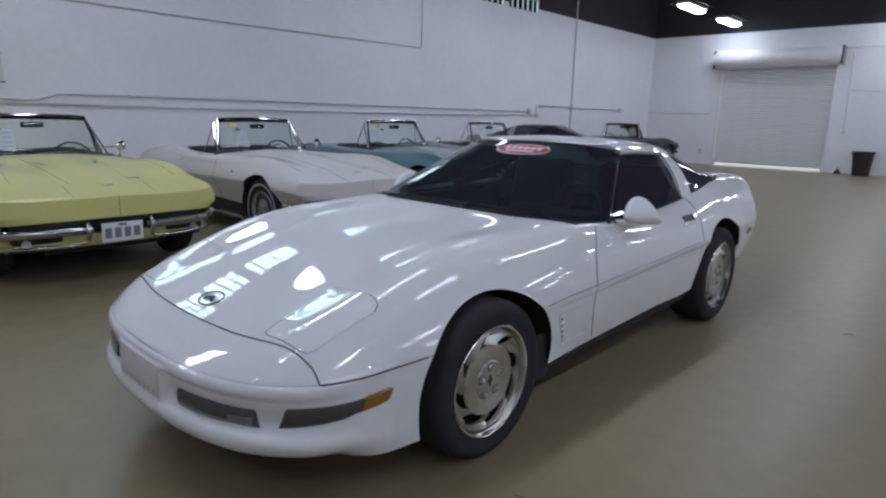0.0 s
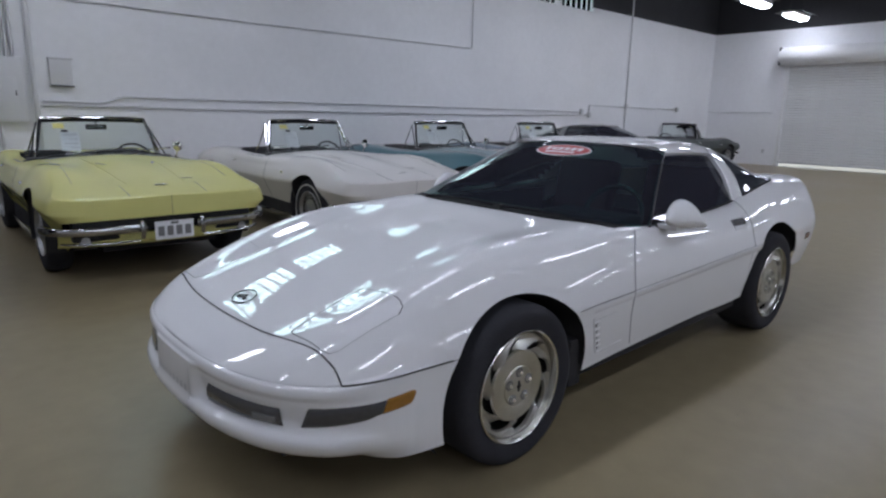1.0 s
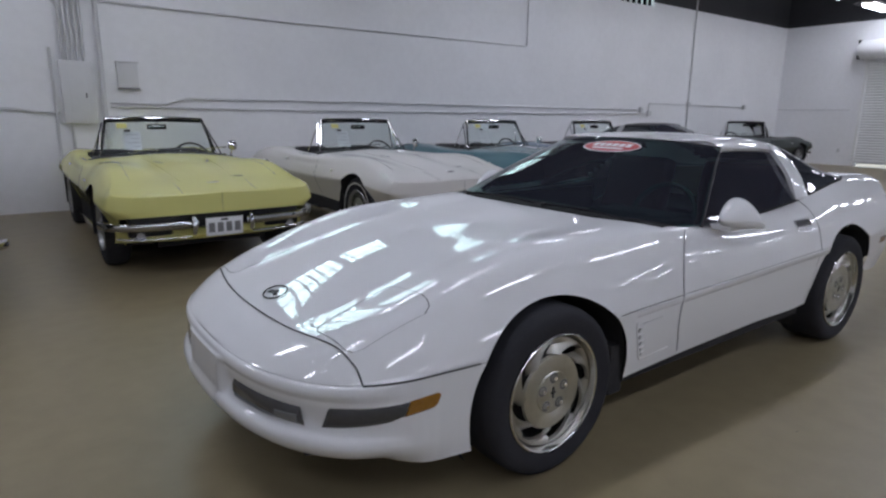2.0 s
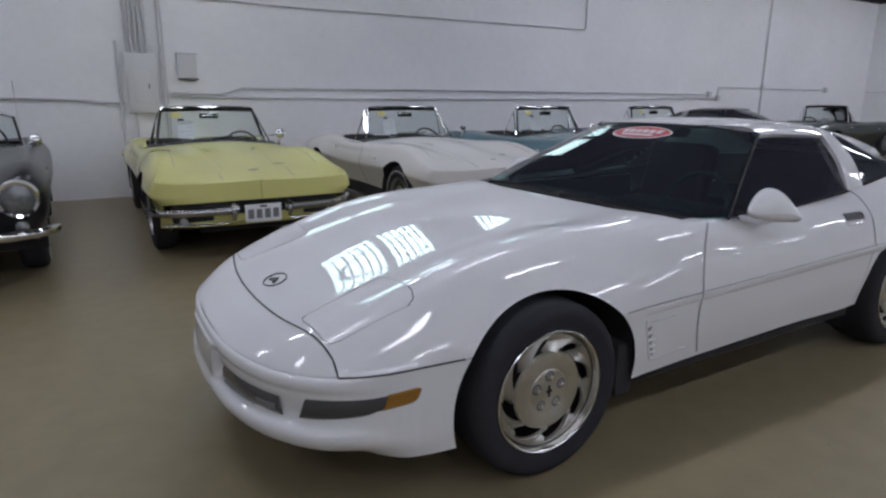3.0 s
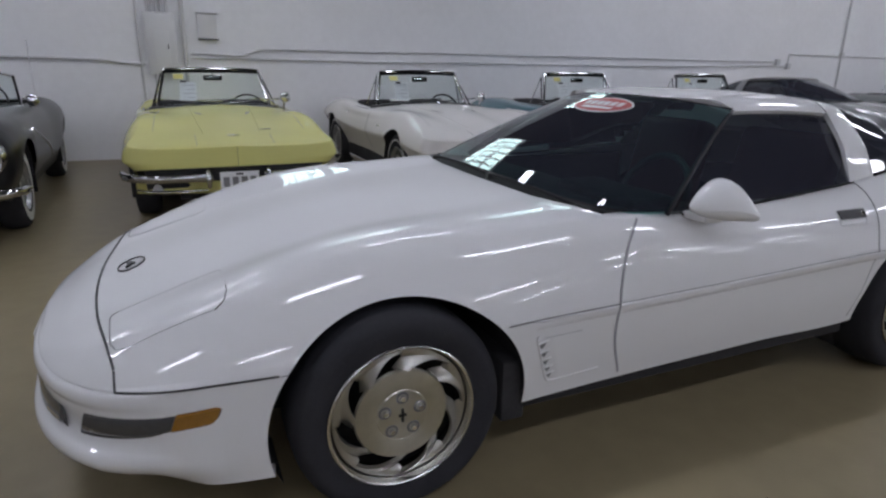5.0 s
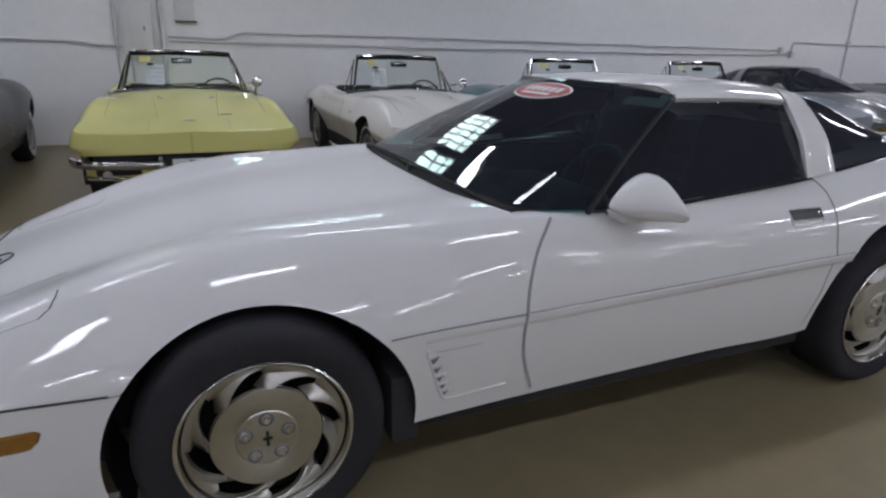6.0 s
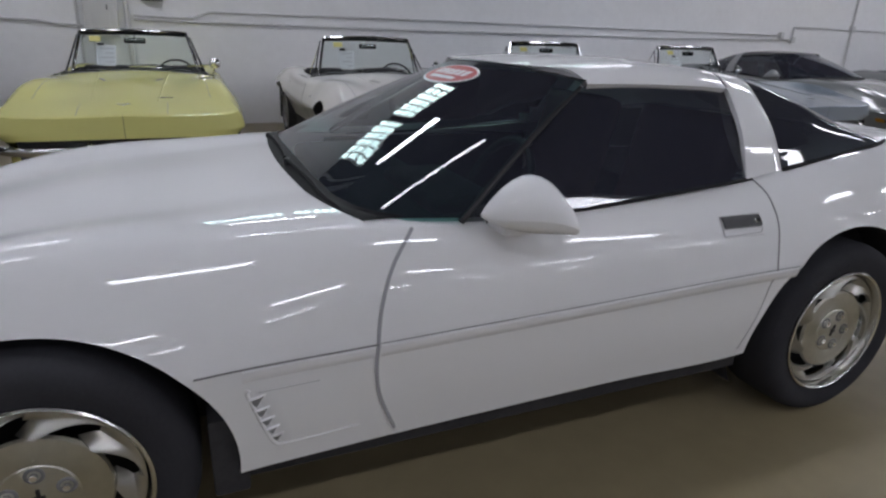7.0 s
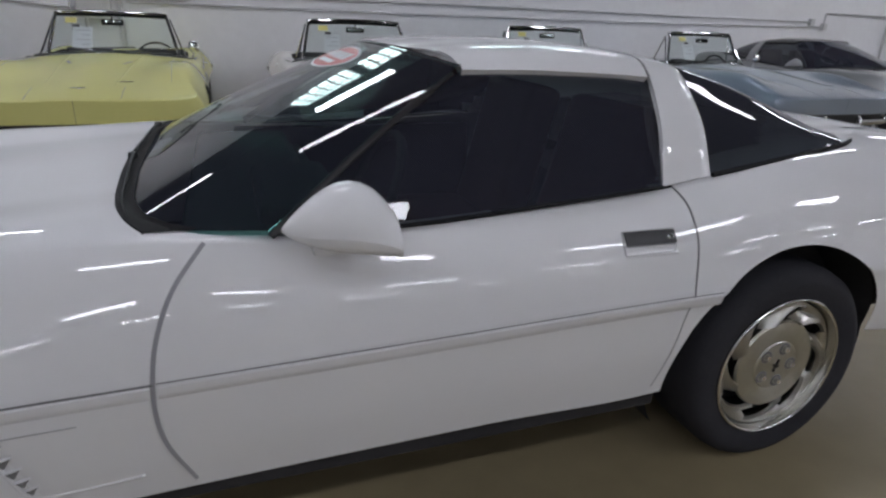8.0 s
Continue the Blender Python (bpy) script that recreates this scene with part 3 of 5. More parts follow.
floor_mark("floor_crack", [(2.79, -1.575), (2.82, -1.595), (2.84, -1.63)], 0.007, "short dark scrape on the concrete floor")
floor_mark("floor_chip", [(1.088, -1.252), (1.094, -1.250)], 0.006, "small dark chip in the concrete floor")

# ---- cars ----
def const(v):
    return lambda x: np.full(np.shape(x), float(v))


def sum_of(f, g, k):
    return lambda x: f(x) + k * (g(x) - f(x))


def tyre_geo(r, rim, wide, crown=0.02):
    h = wide / 2
    return lathe([(rim - 0.012, h - 0.035), (rim + 0.004, h - 0.012), (rim + 0.25 * (r - rim), h + 0.004), (rim + 0.6 * (r - rim), h + 0.006), (r - 0.025, h - 0.006), (r - 0.009, h - 0.022), (r - 0.002, h - 0.05),
                  (r, 0), (r - 0.002, -h + 0.05), (r - 0.009, -h + 0.022), (r - 0.025, -h + 0.006), (rim + 0.5 * (r - rim), -h - 0.004), (rim, -h + 0.02)][::-1], 72)


def saw_wheel(parent, x, y, z, side, spin=0.0):
    """A seventeen inch alloy wheel whose eight blades swirl round a machined centre."""
    flip = pose(x, y, z, 0, 0, 0) @ (Matrix.Identity(4) if side < 0 else pose(0, 0, 0, 0, 0, 180)) @ pose(0, 0, 0, 0, spin, 0)
    w = new("wheel")
    w.parent = parent
    w.matrix_local = flip
    solid("tyre", moved(tyre_geo(0.327, 0.222, 0.255), pose(0, 0.1, 0)), RUBBER, w, "black low-profile tyre", 60)
    solid("rim", lathe([(0.229, -0.012), (0.2285, -0.019), (0.224, -0.022), (0.219, -0.019), (0.216, -0.006), (0.211, 0.016), (0.206, 0.03), (0.203, 0.05), (0.198, 0.15)], 96), BRIGHTALLOY, w, "polished alloy rim lip")
    solid("barrel", lathe([(0.2, 0.05), (0.19, 0.12), (0.1, 0.13), (0.0, 0.13)], 48), TRIM, w, "dark inner barrel and brake")
    for k in range(8):
        rows = []
        for i in range(19):
            f = i / 18
            r = 0.141 + f * 0.066
            mid = 2 * math.pi * k / 8 - 0.46 * f ** 0.9
            hw = math.pi / 8 * float(np.interp(f, [0.0, 0.25, 0.45, 0.6, 0.72, 0.82, 1.0], [0.30, 0.36, 0.44, 0.54, 0.70, 1.0, 1.0]))
            row = []
            for j in range(11):
                v = j / 5 - 1
                lean = max(0.0, 1 - (f / 0.86) ** 5)
                depth = 0.004 + 0.012 * f + lean * (0.026 * ((v + 1) / 2) ** 1.8 - 0.004)
                row.append((r * math.cos(mid + hw * v), depth, r * math.sin(mid + hw * v)))
            rows.append(row)
        solid("blade", sheet(rows, -0.012), ALLOY, w, "", 50)
    solid("centre_disc", lathe([(0.0, -0.004), (0.03, -0.004), (0.078, -0.004), (0.081, -0.001), (0.084, -0.003), (0.142, 0.001), (0.146, 0.010)][::-1], 96), DULLALLOY, w, "machined alloy wheel centre")
    for k in range(5):
        a = 2 * math.pi * (k + 0.25) / 5
        nut = lathe([(0.0, -0.016), (0.008, -0.016), (0.0095, -0.012), (0.0095, 0.0)][::-1], 6)
        seat = lathe([(0.0125, -0.0052), (0.0185, -0.0058), (0.0205, -0.0045)], 20)
        m = Matrix.Translation((0.0575 * math.cos(a), 0, 0.0575 * math.sin(a)))
        solid("lug_nut", moved(nut, m), CHROME, w)
        solid("nut_seat", moved(seat, m), FINEGAP, w)
    solid("cap_badge", merge(boxed((-0.004, -0.008, -0.022), (0.004, -0.003, 0.022), 0.001), boxed((-0.012, -0.008, -0.004), (0.012, -0.0032, 0.004), 0.001)), TRIM, w, "small dark badge on the cap")
    return w


def coupe(m, paint, label, group="", roof=None):
    """A nineties two-seat sports coupe with a clamshell bonnet, wraparound hatch glass and pop-up lamp covers."""
    car = empty("sports_coupe", m, label, "car", group)
    wide = curve((-0.5, 0.806), (-0.2, 0.842), (0.1, 0.862), (0.5, 0.868), (1.2, 0.872), (2.0, 0.882), (2.44, 0.898), (2.8, 0.888), (3.1, 0.862))
    zsill = curve((-1.03, 0.235), (-0.8, 0.23), (-0.6, 0.215), (-0.42, 0.205), (-0.3, 0.22), (0.3, 0.27), (0.4, 0.275), (0.62, 0.279), (1.1, 0.285), (1.5, 0.294), (2.06, 0.307), (2.3, 0.35), (2.7, 0.40), (3.0, 0.36), (3.46, 0.40))
    zc = curve((-1.03, 0.510), (-0.9, 0.511), (-0.75, 0.513), (-0.3, 0.522), (0.1, 0.548), (0.45, 0.572), (0.75, 0.580), (1.24, 0.592), (2.14, 0.619), (2.8, 0.635), (3.46, 0.65))
    # the bonnet rises on one bow; the fenders crest over the wheels, with a shallow valley between them and the middle
    bow = lambda x: 0.592 + 0.30 * (x + 0.82) - 0.0776 * (x + 0.82) ** 2 + (0.035 * math.sin(math.pi * (x + 0.82) / 1.42) ** 2 if x < 0.6 else 0.0)
    rise = [(x, bow(x)) for x in np.linspace(-0.82, 0.65, 13)]
    ztop = curve((-1.0, 0.515), (-0.94, 0.543), (-0.885, 0.569), *rise, (0.9, 0.876), (2.0, 0.89), (2.7, 0.975), (3.1, 0.968), (3.3, 0.95), (3.46, 0.915))
    crest = curve((-1.0, 0.006), (-0.95, 0.017), (-0.89, 0.022), (-0.82, 0.017), (-0.6, -0.003), (-0.4, -0.013), (-0.2, -0.020), (0.0, -0.017), (0.2, -0.006), (0.4, 0.004), (0.65, 0.015))
    hump = np.polyfit(np.linspace(-0.80, 0.65, 60), crest(np.linspace(-0.80, 0.65, 60)), 4)
    fall = lambda x: np.where(np.asarray(x) < -0.80, crest(x), np.polyval(hump, np.clip(x, -0.8, 0.65)) + 0.010 * np.clip((np.asarray(x) + 0.8) / 0.3, 0, 1) * np.clip((0.65 - np.asarray(x)) / 0.3, 0, 1))
    belt = curve((0.65, 0.8508), (0.8, 0.848), (1.1, 0.826), (1.4, 0.836), (2.03, 0.875), (2.4, 0.925), (2.7, 0.952), (3.0, 0.952), (3.3, 0.93), (3.46, 0.90))
    zsh = lambda x: np.where(np.asarray(x) < 0.65, ztop(x) - fall(x), belt(x))
    deck = curve((0.65, 0.8652), (0.9, 0.862), (2.0, 0.88), (2.7, 0.965), (3.1, 0.962), (3.3, 0.945), (3.46, 0.91))
    zmid = lambda x: np.where(np.asarray(x) < 0.65, ztop(x) - 0.3 * fall(x) * (x < -0.82) - (0.010 * np.clip((x + 0.82) / 0.4, 0, 1) + 0.0052 * np.clip((-x - 0.42) / 0.4, 0, 1) * (x >= -0.82)) * np.clip((0.65 - x) / 0.3, 0, 1), deck(x))
    ysh = curve((-1.03, 0.84), (-0.8, 0.84), (-0.5, 0.83), (-0.2, 0.795), (0.1, 0.795), (0.4, 0.825), (0.65, 0.855), (0.9, 0.882), (1.3, 0.872), (2.03, 0.812), (2.4, 0.79), (2.7, 0.775), (3.1, 0.81), (3.46, 0.85))
    tuck = curve((-1.03, 0.86), (-0.75, 0.865), (-0.5, 0.93), (-0.38, 0.975), (0.3, 0.97), (0.6, 0.955), (2.5, 0.95), (3.46, 0.93))
    lines = [(tuck, zsill), (lambda x: 0.35 * tuck(x) + 0.648, sum_of(zsill, zc, 0.45)), (const(1.0), zc), (lambda x: 1 - np.interp(x, [0.2, 0.5, 0.8, 1.1], [0.40, 0.385, 0.355, 0.34]) * (1 - ysh(x)), sum_of(zc, zsh, 0.55)),
             (ysh, zsh), (lambda x: (0.52 + 0.05 * np.clip((np.asarray(x) + 0.9) / 0.2, 0, 1) * np.clip((0.62 - np.asarray(x)) / 0.3, 0, 1)) * ysh(x), zmid), (const(0.0), ztop)]
    k2 = curve((-1.03, 0.85), (-0.7, 0.8), (-0.3, 0.6), (0.1, 0.6), (0.5, 0.85), (0.9, 1.0), (2.9, 1.0), (3.2, 0.0))
    k4 = curve((0.2, 0.0), (0.6, 0.3), (0.9, 0.75), (1.2, 1.0), (2.0, 1.0), (2.2, 0.5), (2.4, 0.0))
    sh = Shell(-0.988, -0.45, 3.0, 3.46, wide, lines, power=(2.6, 3.5), crisp={2: k2, 4: k4}, fair=(-0.80, 1.9, 0.10, 21), even=True)
    sh.arch(0.012, 0.316, 0.398, tall=0.925)
    sh.arch(2.425, 0.335, 0.394, tall=0.985)
    gap_f = curve((0.30, 0.80), (0.45, 0.747), (0.58, 0.745), (0.67, 0.761), (0.76, 0.80), (0.86, 0.885))
    gap_r = curve((0.31, 1.985), (0.39, 2.006), (0.5, 2.030), (0.61, 2.048), (0.70, 2.064), (0.80, 2.076), (0.845, 2.072), (0.875, 2.052), (0.91, 2.01))
    base_x = curve((-0.80, 0.83), (-0.76, 0.775), (-0.70, 0.728), (-0.6, 0.690), (-0.5, 0.672), (-0.3, 0.655), (0.0, 0.645), (0.3, 0.655), (0.5, 0.672), (0.6, 0.690), (0.70, 0.728), (0.76, 0.775), (0.80, 0.83))
    glass_x = curve((0.0, 0.684), (0.4, 0.692), (0.6, 0.716), (0.68, 0.750), (0.73, 0.815), (0.76, 0.91), (0.775, 0.99))
    def part_of(c, s):
        x, y, z = c
        if 0.68 < x < 2.85 and s > 3.9 and x > base_x(y) + 0.03 and abs(y) < float(np.interp(x, [1.95, 2.15, 2.45, 2.85], [0.73, 0.60, 0.60, 0.24])):
            return None
        if s < 2 and x < 0.0:
            return None
        if s >= 2 and x < -0.822 + 0.098 * (abs(y) / 0.75) ** 2 - 0.01:
            return 0
        if x < gap_f(z) and s >= 2 and x < 0.9:
            return 1
        if s < 4 and gap_f(z) < x < gap_r(z):
            return 2 if y < 0 else 5
        if x < 0.8 and s < 3.5:
            return 3 if y < 0 else 6
        return 4
    obs = sh.parts(part_of, ["nose_panel", "bonnet", "door", "fender_panel", "rear_body", "door", "fender_panel"], [paint] * 7, car)
    # wheel wells, floor pan and wheels
    for cx, cz, r, tall in ((0.012, 0.316, 0.402, 0.927), (2.425, 0.335, 0.398, 0.987)):
        for s in (-1, 1):
            rows = []
            for a in np.linspace(math.pi * 1.16, -math.pi * 0.10, 44):
                x, z = cx + r * math.cos(a), cz + r * math.sin(a) * (tall if math.sin(a) > 0 else 1)
                edge_y = abs(sh.side(x, max(z - 0.004, float(zsill(x)) + 0.005)).y) - 0.016 - (0.05 if z < 0.30 else 0.0)
                rows.append([(x, s * edge_y, z), (x, s * 0.5, z)])
            solid("wheel_well", sheet(rows), UNDER, car)
    for lo, hi in (((-0.85, -0.55, 0.22), (-0.42, 0.55, 0.3)), ((0.36, -0.80, 0.228), (2.05, 0.80, 0.4)), ((0.345, -0.82, 0.205), (0.43, 0.82, 0.42)), ((-0.42, -0.5, 0.23), (3.2, 0.5, 0.39)), ((2.8, -0.72, 0.395), (3.3, 0.72, 0.6))):
        solid("floor_pan", boxed(lo, hi, 0.01), UNDER, car)
    for x, y, s in ((0.0, 0.83, -1), (0.0, 0.83, 1), (2.443, 0.85, -1), (2.443, 0.85, 1)):
        saw_wheel(car, x, s * y, 0.3265, s, 20 if x else 0)
    # seams
    def seam(name, pts, ups, w=0.006, mat=GAP):
        solid(name, ribbon(pts, ups, w), mat, car)
    for s in (-1, 1):
        seam("bonnet_seam", [sh.side(x, float(zc(x)) + 0.001, 0.001, s) for x in np.linspace(-0.737, -0.345, 30)], (0, s, 0.2), 0.006)
        seam("bonnet_seam", [sh.side(x, float(zc(x)) + 0.001, 0.001, s) for x in np.linspace(0.33, 0.745, 30)], (0, s, 0.2), 0.004, FINEGAP)
        seam("door_seam", [sh.side(gap_f(z), z, 0.001, s) for z in np.linspace(0.305, 0.835, 50)], (0, s, 0.3), 0.009, SOFTGAP)
        seam("door_seam", [sh.side(gap_r(z), z, 0.001, s) for z in np.linspace(0.58, 0.875, 40)], (0, s, 0.3), 0.0045, FINEGAP)
        seam("door_seam", [sh.side(gap_r(z), z, 0.001, s) for z in np.linspace(0.33, 0.58, 24)], (0, s, 0.3), 0.003, PANELLINE)
        # rub strip along the door
        rows = []
        for x in np.linspace(0.752, 2.14, 60):
            z = float(zc(x))
            rows.append([sh.side(x, z - 0.036, -0.001, s), sh.side(x, z - 0.031, 0.003, s), sh.side(x, z - 0.018, 0.0055, s), sh.side(x, z - 0.004, 0.005, s), sh.side(x, z + 0.001, 0.001, s)])
        solid("rub_strip", sheet(rows), paint, car)
        rows = []
        for x in np.linspace(0.43, 0.738, 20):
            z = float(zc(x))
            rows.append([sh.side(x, z - 0.036, -0.001, s), sh.side(x, z - 0.031, 0.002, s), sh.side(x, z - 0.018, 0.004, s), sh.side(x, z - 0.006, 0.0035, s), sh.side(x, z - 0.003, -0.001, s)])
        solid("rub_strip", sheet(rows), paint, car)
        seam("strip_shadow_gap", [sh.side(x, float(zc(x)) + 0.003, 0.0012, s) for x in np.linspace(0.752, 2.14, 60)], (0, s, 0.2), 0.0022, FINEGAP)
        # fender louvre panel
        rows = []
        for i, f in enumerate(np.linspace(0, 1, 12)):
            rows.append([sh.side(0.455 + 0.055 * (1 - g) + (0.70 - 0.455 - 0.055 * (1 - g)) * f, 0.345 + 0.165 * g, 0.004 * (1 - f) if i else 0.0, s) for g in np.linspace(0, 1, 8)])
        solid("louvre_panel", sheet(rows), paint, car)
        # shade along the recess's top edge, painted as a thin grey line
        seam("panel_edge", [sh.side(0.462 + 0.14 * f, 0.508 + 0.004 * f, 0.004, s) for f in np.linspace(0, 1, 8)], (0, s, 0), 0.002, PANELLINE)
        rim = [(0.443, 0.516), (0.437, 0.506), (0.447, 0.47), (0.478, 0.375), (0.492, 0.348), (0.51, 0.339), (0.60, 0.342), (0.70, 0.346)]
        lip = [sh.side(x, z, 0.0, s) for x, z in zip(*(curve(*zip(range(len(rim)), [p[k] for p in rim]))(np.linspace(0, len(rim) - 1, 50)) for k in (0, 1)))]
        solid("panel_lip", tube(lip, 0.0045, 8), paint, car)
        # five small vents: a wedge-shaped grey patch, painted for the mouth's shade, under a thin white fin
        for x0, z0, k in ((0.452, 0.482, 1.0), (0.462, 0.449, 0.9), (0.473, 0.419, 0.85), (0.484, 0.391, 0.8), (0.494, 0.366, 0.75)):
            at = lambda dx, dz, o: sh.side(x0 + k * dx, z0 + k * dz, 0.003 + o, s)
            fin = solid("louvre", sheet([[at(-0.013, 0.011, 0.0), at(-0.014, 0.007, 0.004), at(-0.012, 0.005, 0.0)], [at(0.006, 0.016, 0.001), at(0.006, 0.012, 0.006), at(0.006, 0.010, 0.001)], [at(0.026, 0.019, 0.0), at(0.024, 0.016, 0.003), at(0.024, 0.014, 0.0)]], 0.001), paint, car)
            solid("louvre_mouth", sheet([[at(-0.012, 0.0065, 0.0006), at(0.004, 0.0105, 0.0006), at(0.022, 0.0135, 0.0006)], [at(-0.006, -0.003, 0.0006), at(0.005, 0.001, -0.0004), at(0.014, 0.003, 0.0006)], [at(0.002, -0.014, 0.0006), at(0.0045, -0.012, 0.0006), at(0.007, -0.010, 0.0006)]]), FINEGAP, fin)
        # pop-up lamp cover seam; its sides' greys follow how shade falls in the gap
        quad = [(-0.735, 0.437), (-0.70, 0.432), (-0.48, 0.415), (-0.452, 0.424), (-0.442, 0.45), (-0.445, 0.655), (-0.455, 0.685), (-0.48, 0.697), (-0.70, 0.672), (-0.73, 0.658), (-0.744, 0.63), (-0.755, 0.47), (-0.75, 0.447), (-0.735, 0.437)]
        ring = []
        for (ax, ay), (bx, by) in zip(quad, quad[1:]):
            for f in np.linspace(0, 1, 8)[:-1]:
                ring.append(sh.top(ax + (bx - ax) * f, s * (ay + (by - ay) * f), 0.001))
        ring.append(ring[0])
        seam("lamp_cover_seam", ring[:35], (0, 0, 1), 0.0014, PANELLINE)
        seam("lamp_cover_seam", ring[34:50], (0, 0, 1), 0.003, GAP)
        seam("lamp_cover_seam", ring[49:64], (0, 0, 1), 0.0014, PANELLINE)
        seam("lamp_cover_seam", ring[63:], (0, 0, 1), 0.003, FINEGAP)
        # rear side marker
        solid("rear_marker_lamp", sheet([[sh.side(x, z, o, s) for z, o in ((0.548, -0.002), (0.552, 0.004), (0.57, 0.005), (0.588, 0.004), (0.592, -0.002))] for x in np.linspace(2.93, 3.06, 8)]), REDLENS, car, "dark red rear side marker lens")
        # mirror
        m_top = curve((0.985, 0.880), (1.0, 0.896), (1.03, 0.922), (1.07, 0.950), (1.11, 0.966), (1.15, 0.964), (1.19, 0.942), (1.222, 0.905))
        m_low = curve((0.985, 0.872), (1.0, 0.862), (1.03, 0.848), (1.08, 0.835), (1.15, 0.825), (1.222, 0.821))
        m_half = curve((0.985, 0.004), (1.0, 0.018), (1.03, 0.036), (1.08, 0.056), (1.15, 0.072), (1.222, 0.080))
        m_mid = curve((0.985, 0.850), (1.08, 0.856), (1.222, 0.862))
        def ring_of(x, shrink):
            """A section of the mirror shell: flat underneath, arched above, its crown leaning inwards."""
            mid, half, up, dn = float(m_mid(x)), float(m_half(x)), float(m_top(x)), float(m_low(x))
            seat = dn + 0.30 * (up - dn)
            out = []
            for a in np.linspace(0, 2 * math.pi, 37):
                c, e = math.cos(a), math.sin(a)
                if e >= 0:
                    y, z = mid + shrink * half * (math.copysign(abs(c) ** 0.9, c) - 0.22 * e), seat + shrink * (up - seat) * e ** 1.05
                else:
                    y, z = mid + shrink * half * math.copysign(abs(c) ** 0.7, c) * (1 - 0.12 * abs(e)), seat - shrink * (seat - dn) * abs(e) ** 0.6
                out.append((1.012 + 0.95 * (x - 0.985), s * y, z))
            return out
        rows = [ring_of(x, 1.0) for x in (0.985, 0.99, 1.0, 1.015, 1.035, 1.055, 1.08, 1.105, 1.13, 1.155, 1.18, 1.20, 1.215, 1.222)]
        rows += [ring_of(1.222, 0.93), [(p[0] - 0.012, p[1], p[2]) for p in ring_of(1.222, 0.9)]]
        mirror = solid("door_mirror", sheet(rows if s > 0 else rows[::-1]), paint, car, "body-coloured aero door mirror", 50)
        solid("mirror_glass", sheet([[(p[0] - 0.011, p[1], p[2]) for p in ring_of(1.222, k)] for k in (0.02, 0.9)]), CHROME, mirror)
        solid("mirror_foot", boxed((1.07, min(s * 0.765, s * 0.87), 0.820), (1.15, max(s * 0.765, s * 0.87), 0.846), 0.008), paint, car)
        # handle
        hb = [(1.852, 0.733), (1.995, 0.737), (2.002, 0.745), (2.006, 0.788), (1.851, 0.786), (1.848, 0.740), (1.852, 0.733)]
        # the pocket's moulded edge, its shade drawn as a grey line
        seam("handle_pocket_edge", [sh.side(a[0] + (b[0] - a[0]) * f, a[1] + (b[1] - a[1]) * f, 0.002, s) for a, b in zip(hb, hb[1:]) for f in np.linspace(0, 1, 5)], (0, s, 0.4), 0.0025, PANELLINE)
        rows = []
        for f in np.linspace(0, 1, 13):
            x = 1.850 + 0.157 * f
            deep = 0.010 * min(1.0, 6 * f, 6 * (1 - f))
            rows.append([sh.side(x, z, o, s) for z, o in ((0.728, 0.0012), (0.733, 0.0035), (0.737, 0.002), (0.741, 0.002 - 0.2 * deep), (0.747, 0.0015 - 0.1 * deep), (0.757, 0.0012))])
        solid("handle_pocket", sheet(rows), paint, car)
        # grey strip painted for the shade just under the grip
        solid("pocket_shade", sheet([[sh.side(x, z, 0.0022, s) for z in (0.7525, 0.757)] for x in np.linspace(1.856, 2.004, 5)]), FINEGAP, car)
        solid("door_handle", sheet([[sh.side(x, z, o, s) for z, o in ((0.756, 0.002), (0.758, 0.006), (0.772, 0.007), (0.783, 0.006), (0.786, 0.002))] for x in np.linspace(1.855, 2.005, 7)], 0.003), HANDLEGREY, car, "dark grey flush door handle")
        solid("key_lock", moved(lathe([(0.0, -0.004), (0.006, -0.004), (0.008, 0.0)][::-1], 16), Matrix.Translation(sh.side(1.988, 0.772, 0.008, s)) @ (pose(0, 0, 0, -25) if s < 0 else pose(0, 0, 0, 25, 0, 180))), CHROME, car)
    # nose
    seam("nose_seam", [sh.top(-0.822 + 0.098 * (y / 0.75) ** 2, y, 0.001) for y in np.linspace(-0.70, 0.70, 60)], (0, 0, 1), 0.007)
    for s in (-1, 1):
        z0, z1 = sh.top(-0.737, 0.70).z, float(zc(-0.737))
        seam("nose_seam", [sh.side(-0.737, z0 + (z1 - z0) * f, 0.001, s) for f in np.linspace(0, 1, 8)], (0, s, 0.6), 0.006)
    e0 = sh.top(-0.72, 0, 0.004)
    tilt = math.degrees(math.atan2(sh.top(-0.68, 0).z - sh.top(-0.76, 0).z, 0.08))
    em = Matrix.Translation(e0) @ pose(0, 0, 0, 0, -tilt, 0)
    solid("bonnet_badge", merge(moved(tube([(0.046 * math.cos(a), 0.062 * math.sin(a), 0) for a in np.linspace(0, 2 * math.pi, 33)[:-1]], 0.0027, 6, True), em),
                                moved(boxed((-0.006, -0.012, -0.002), (0.012, 0.034, 0.003), 0.001), em @ pose(0, 0, 0, 0, 0, 25)), moved(boxed((-0.010, -0.030, -0.002), (0.006, 0.010, 0.004), 0.001), em @ pose(0, 0, 0, 0, 0, -20))), TRIM, car, "dark ring badge with crossed flags")
    # bumper cover: a rolled lip under the nose, a set-back band for the lamps, a full lower pad, and a skirt ahead of the wheel
    front_i = [i for i in range(len(sh.x)) if sh.x[i] < -0.365]
    col_x = np.array([sh.x[i] for i in front_i])
    col_y = np.array([sh.half[i, 2 * sh.nv, 1] for i in front_i])
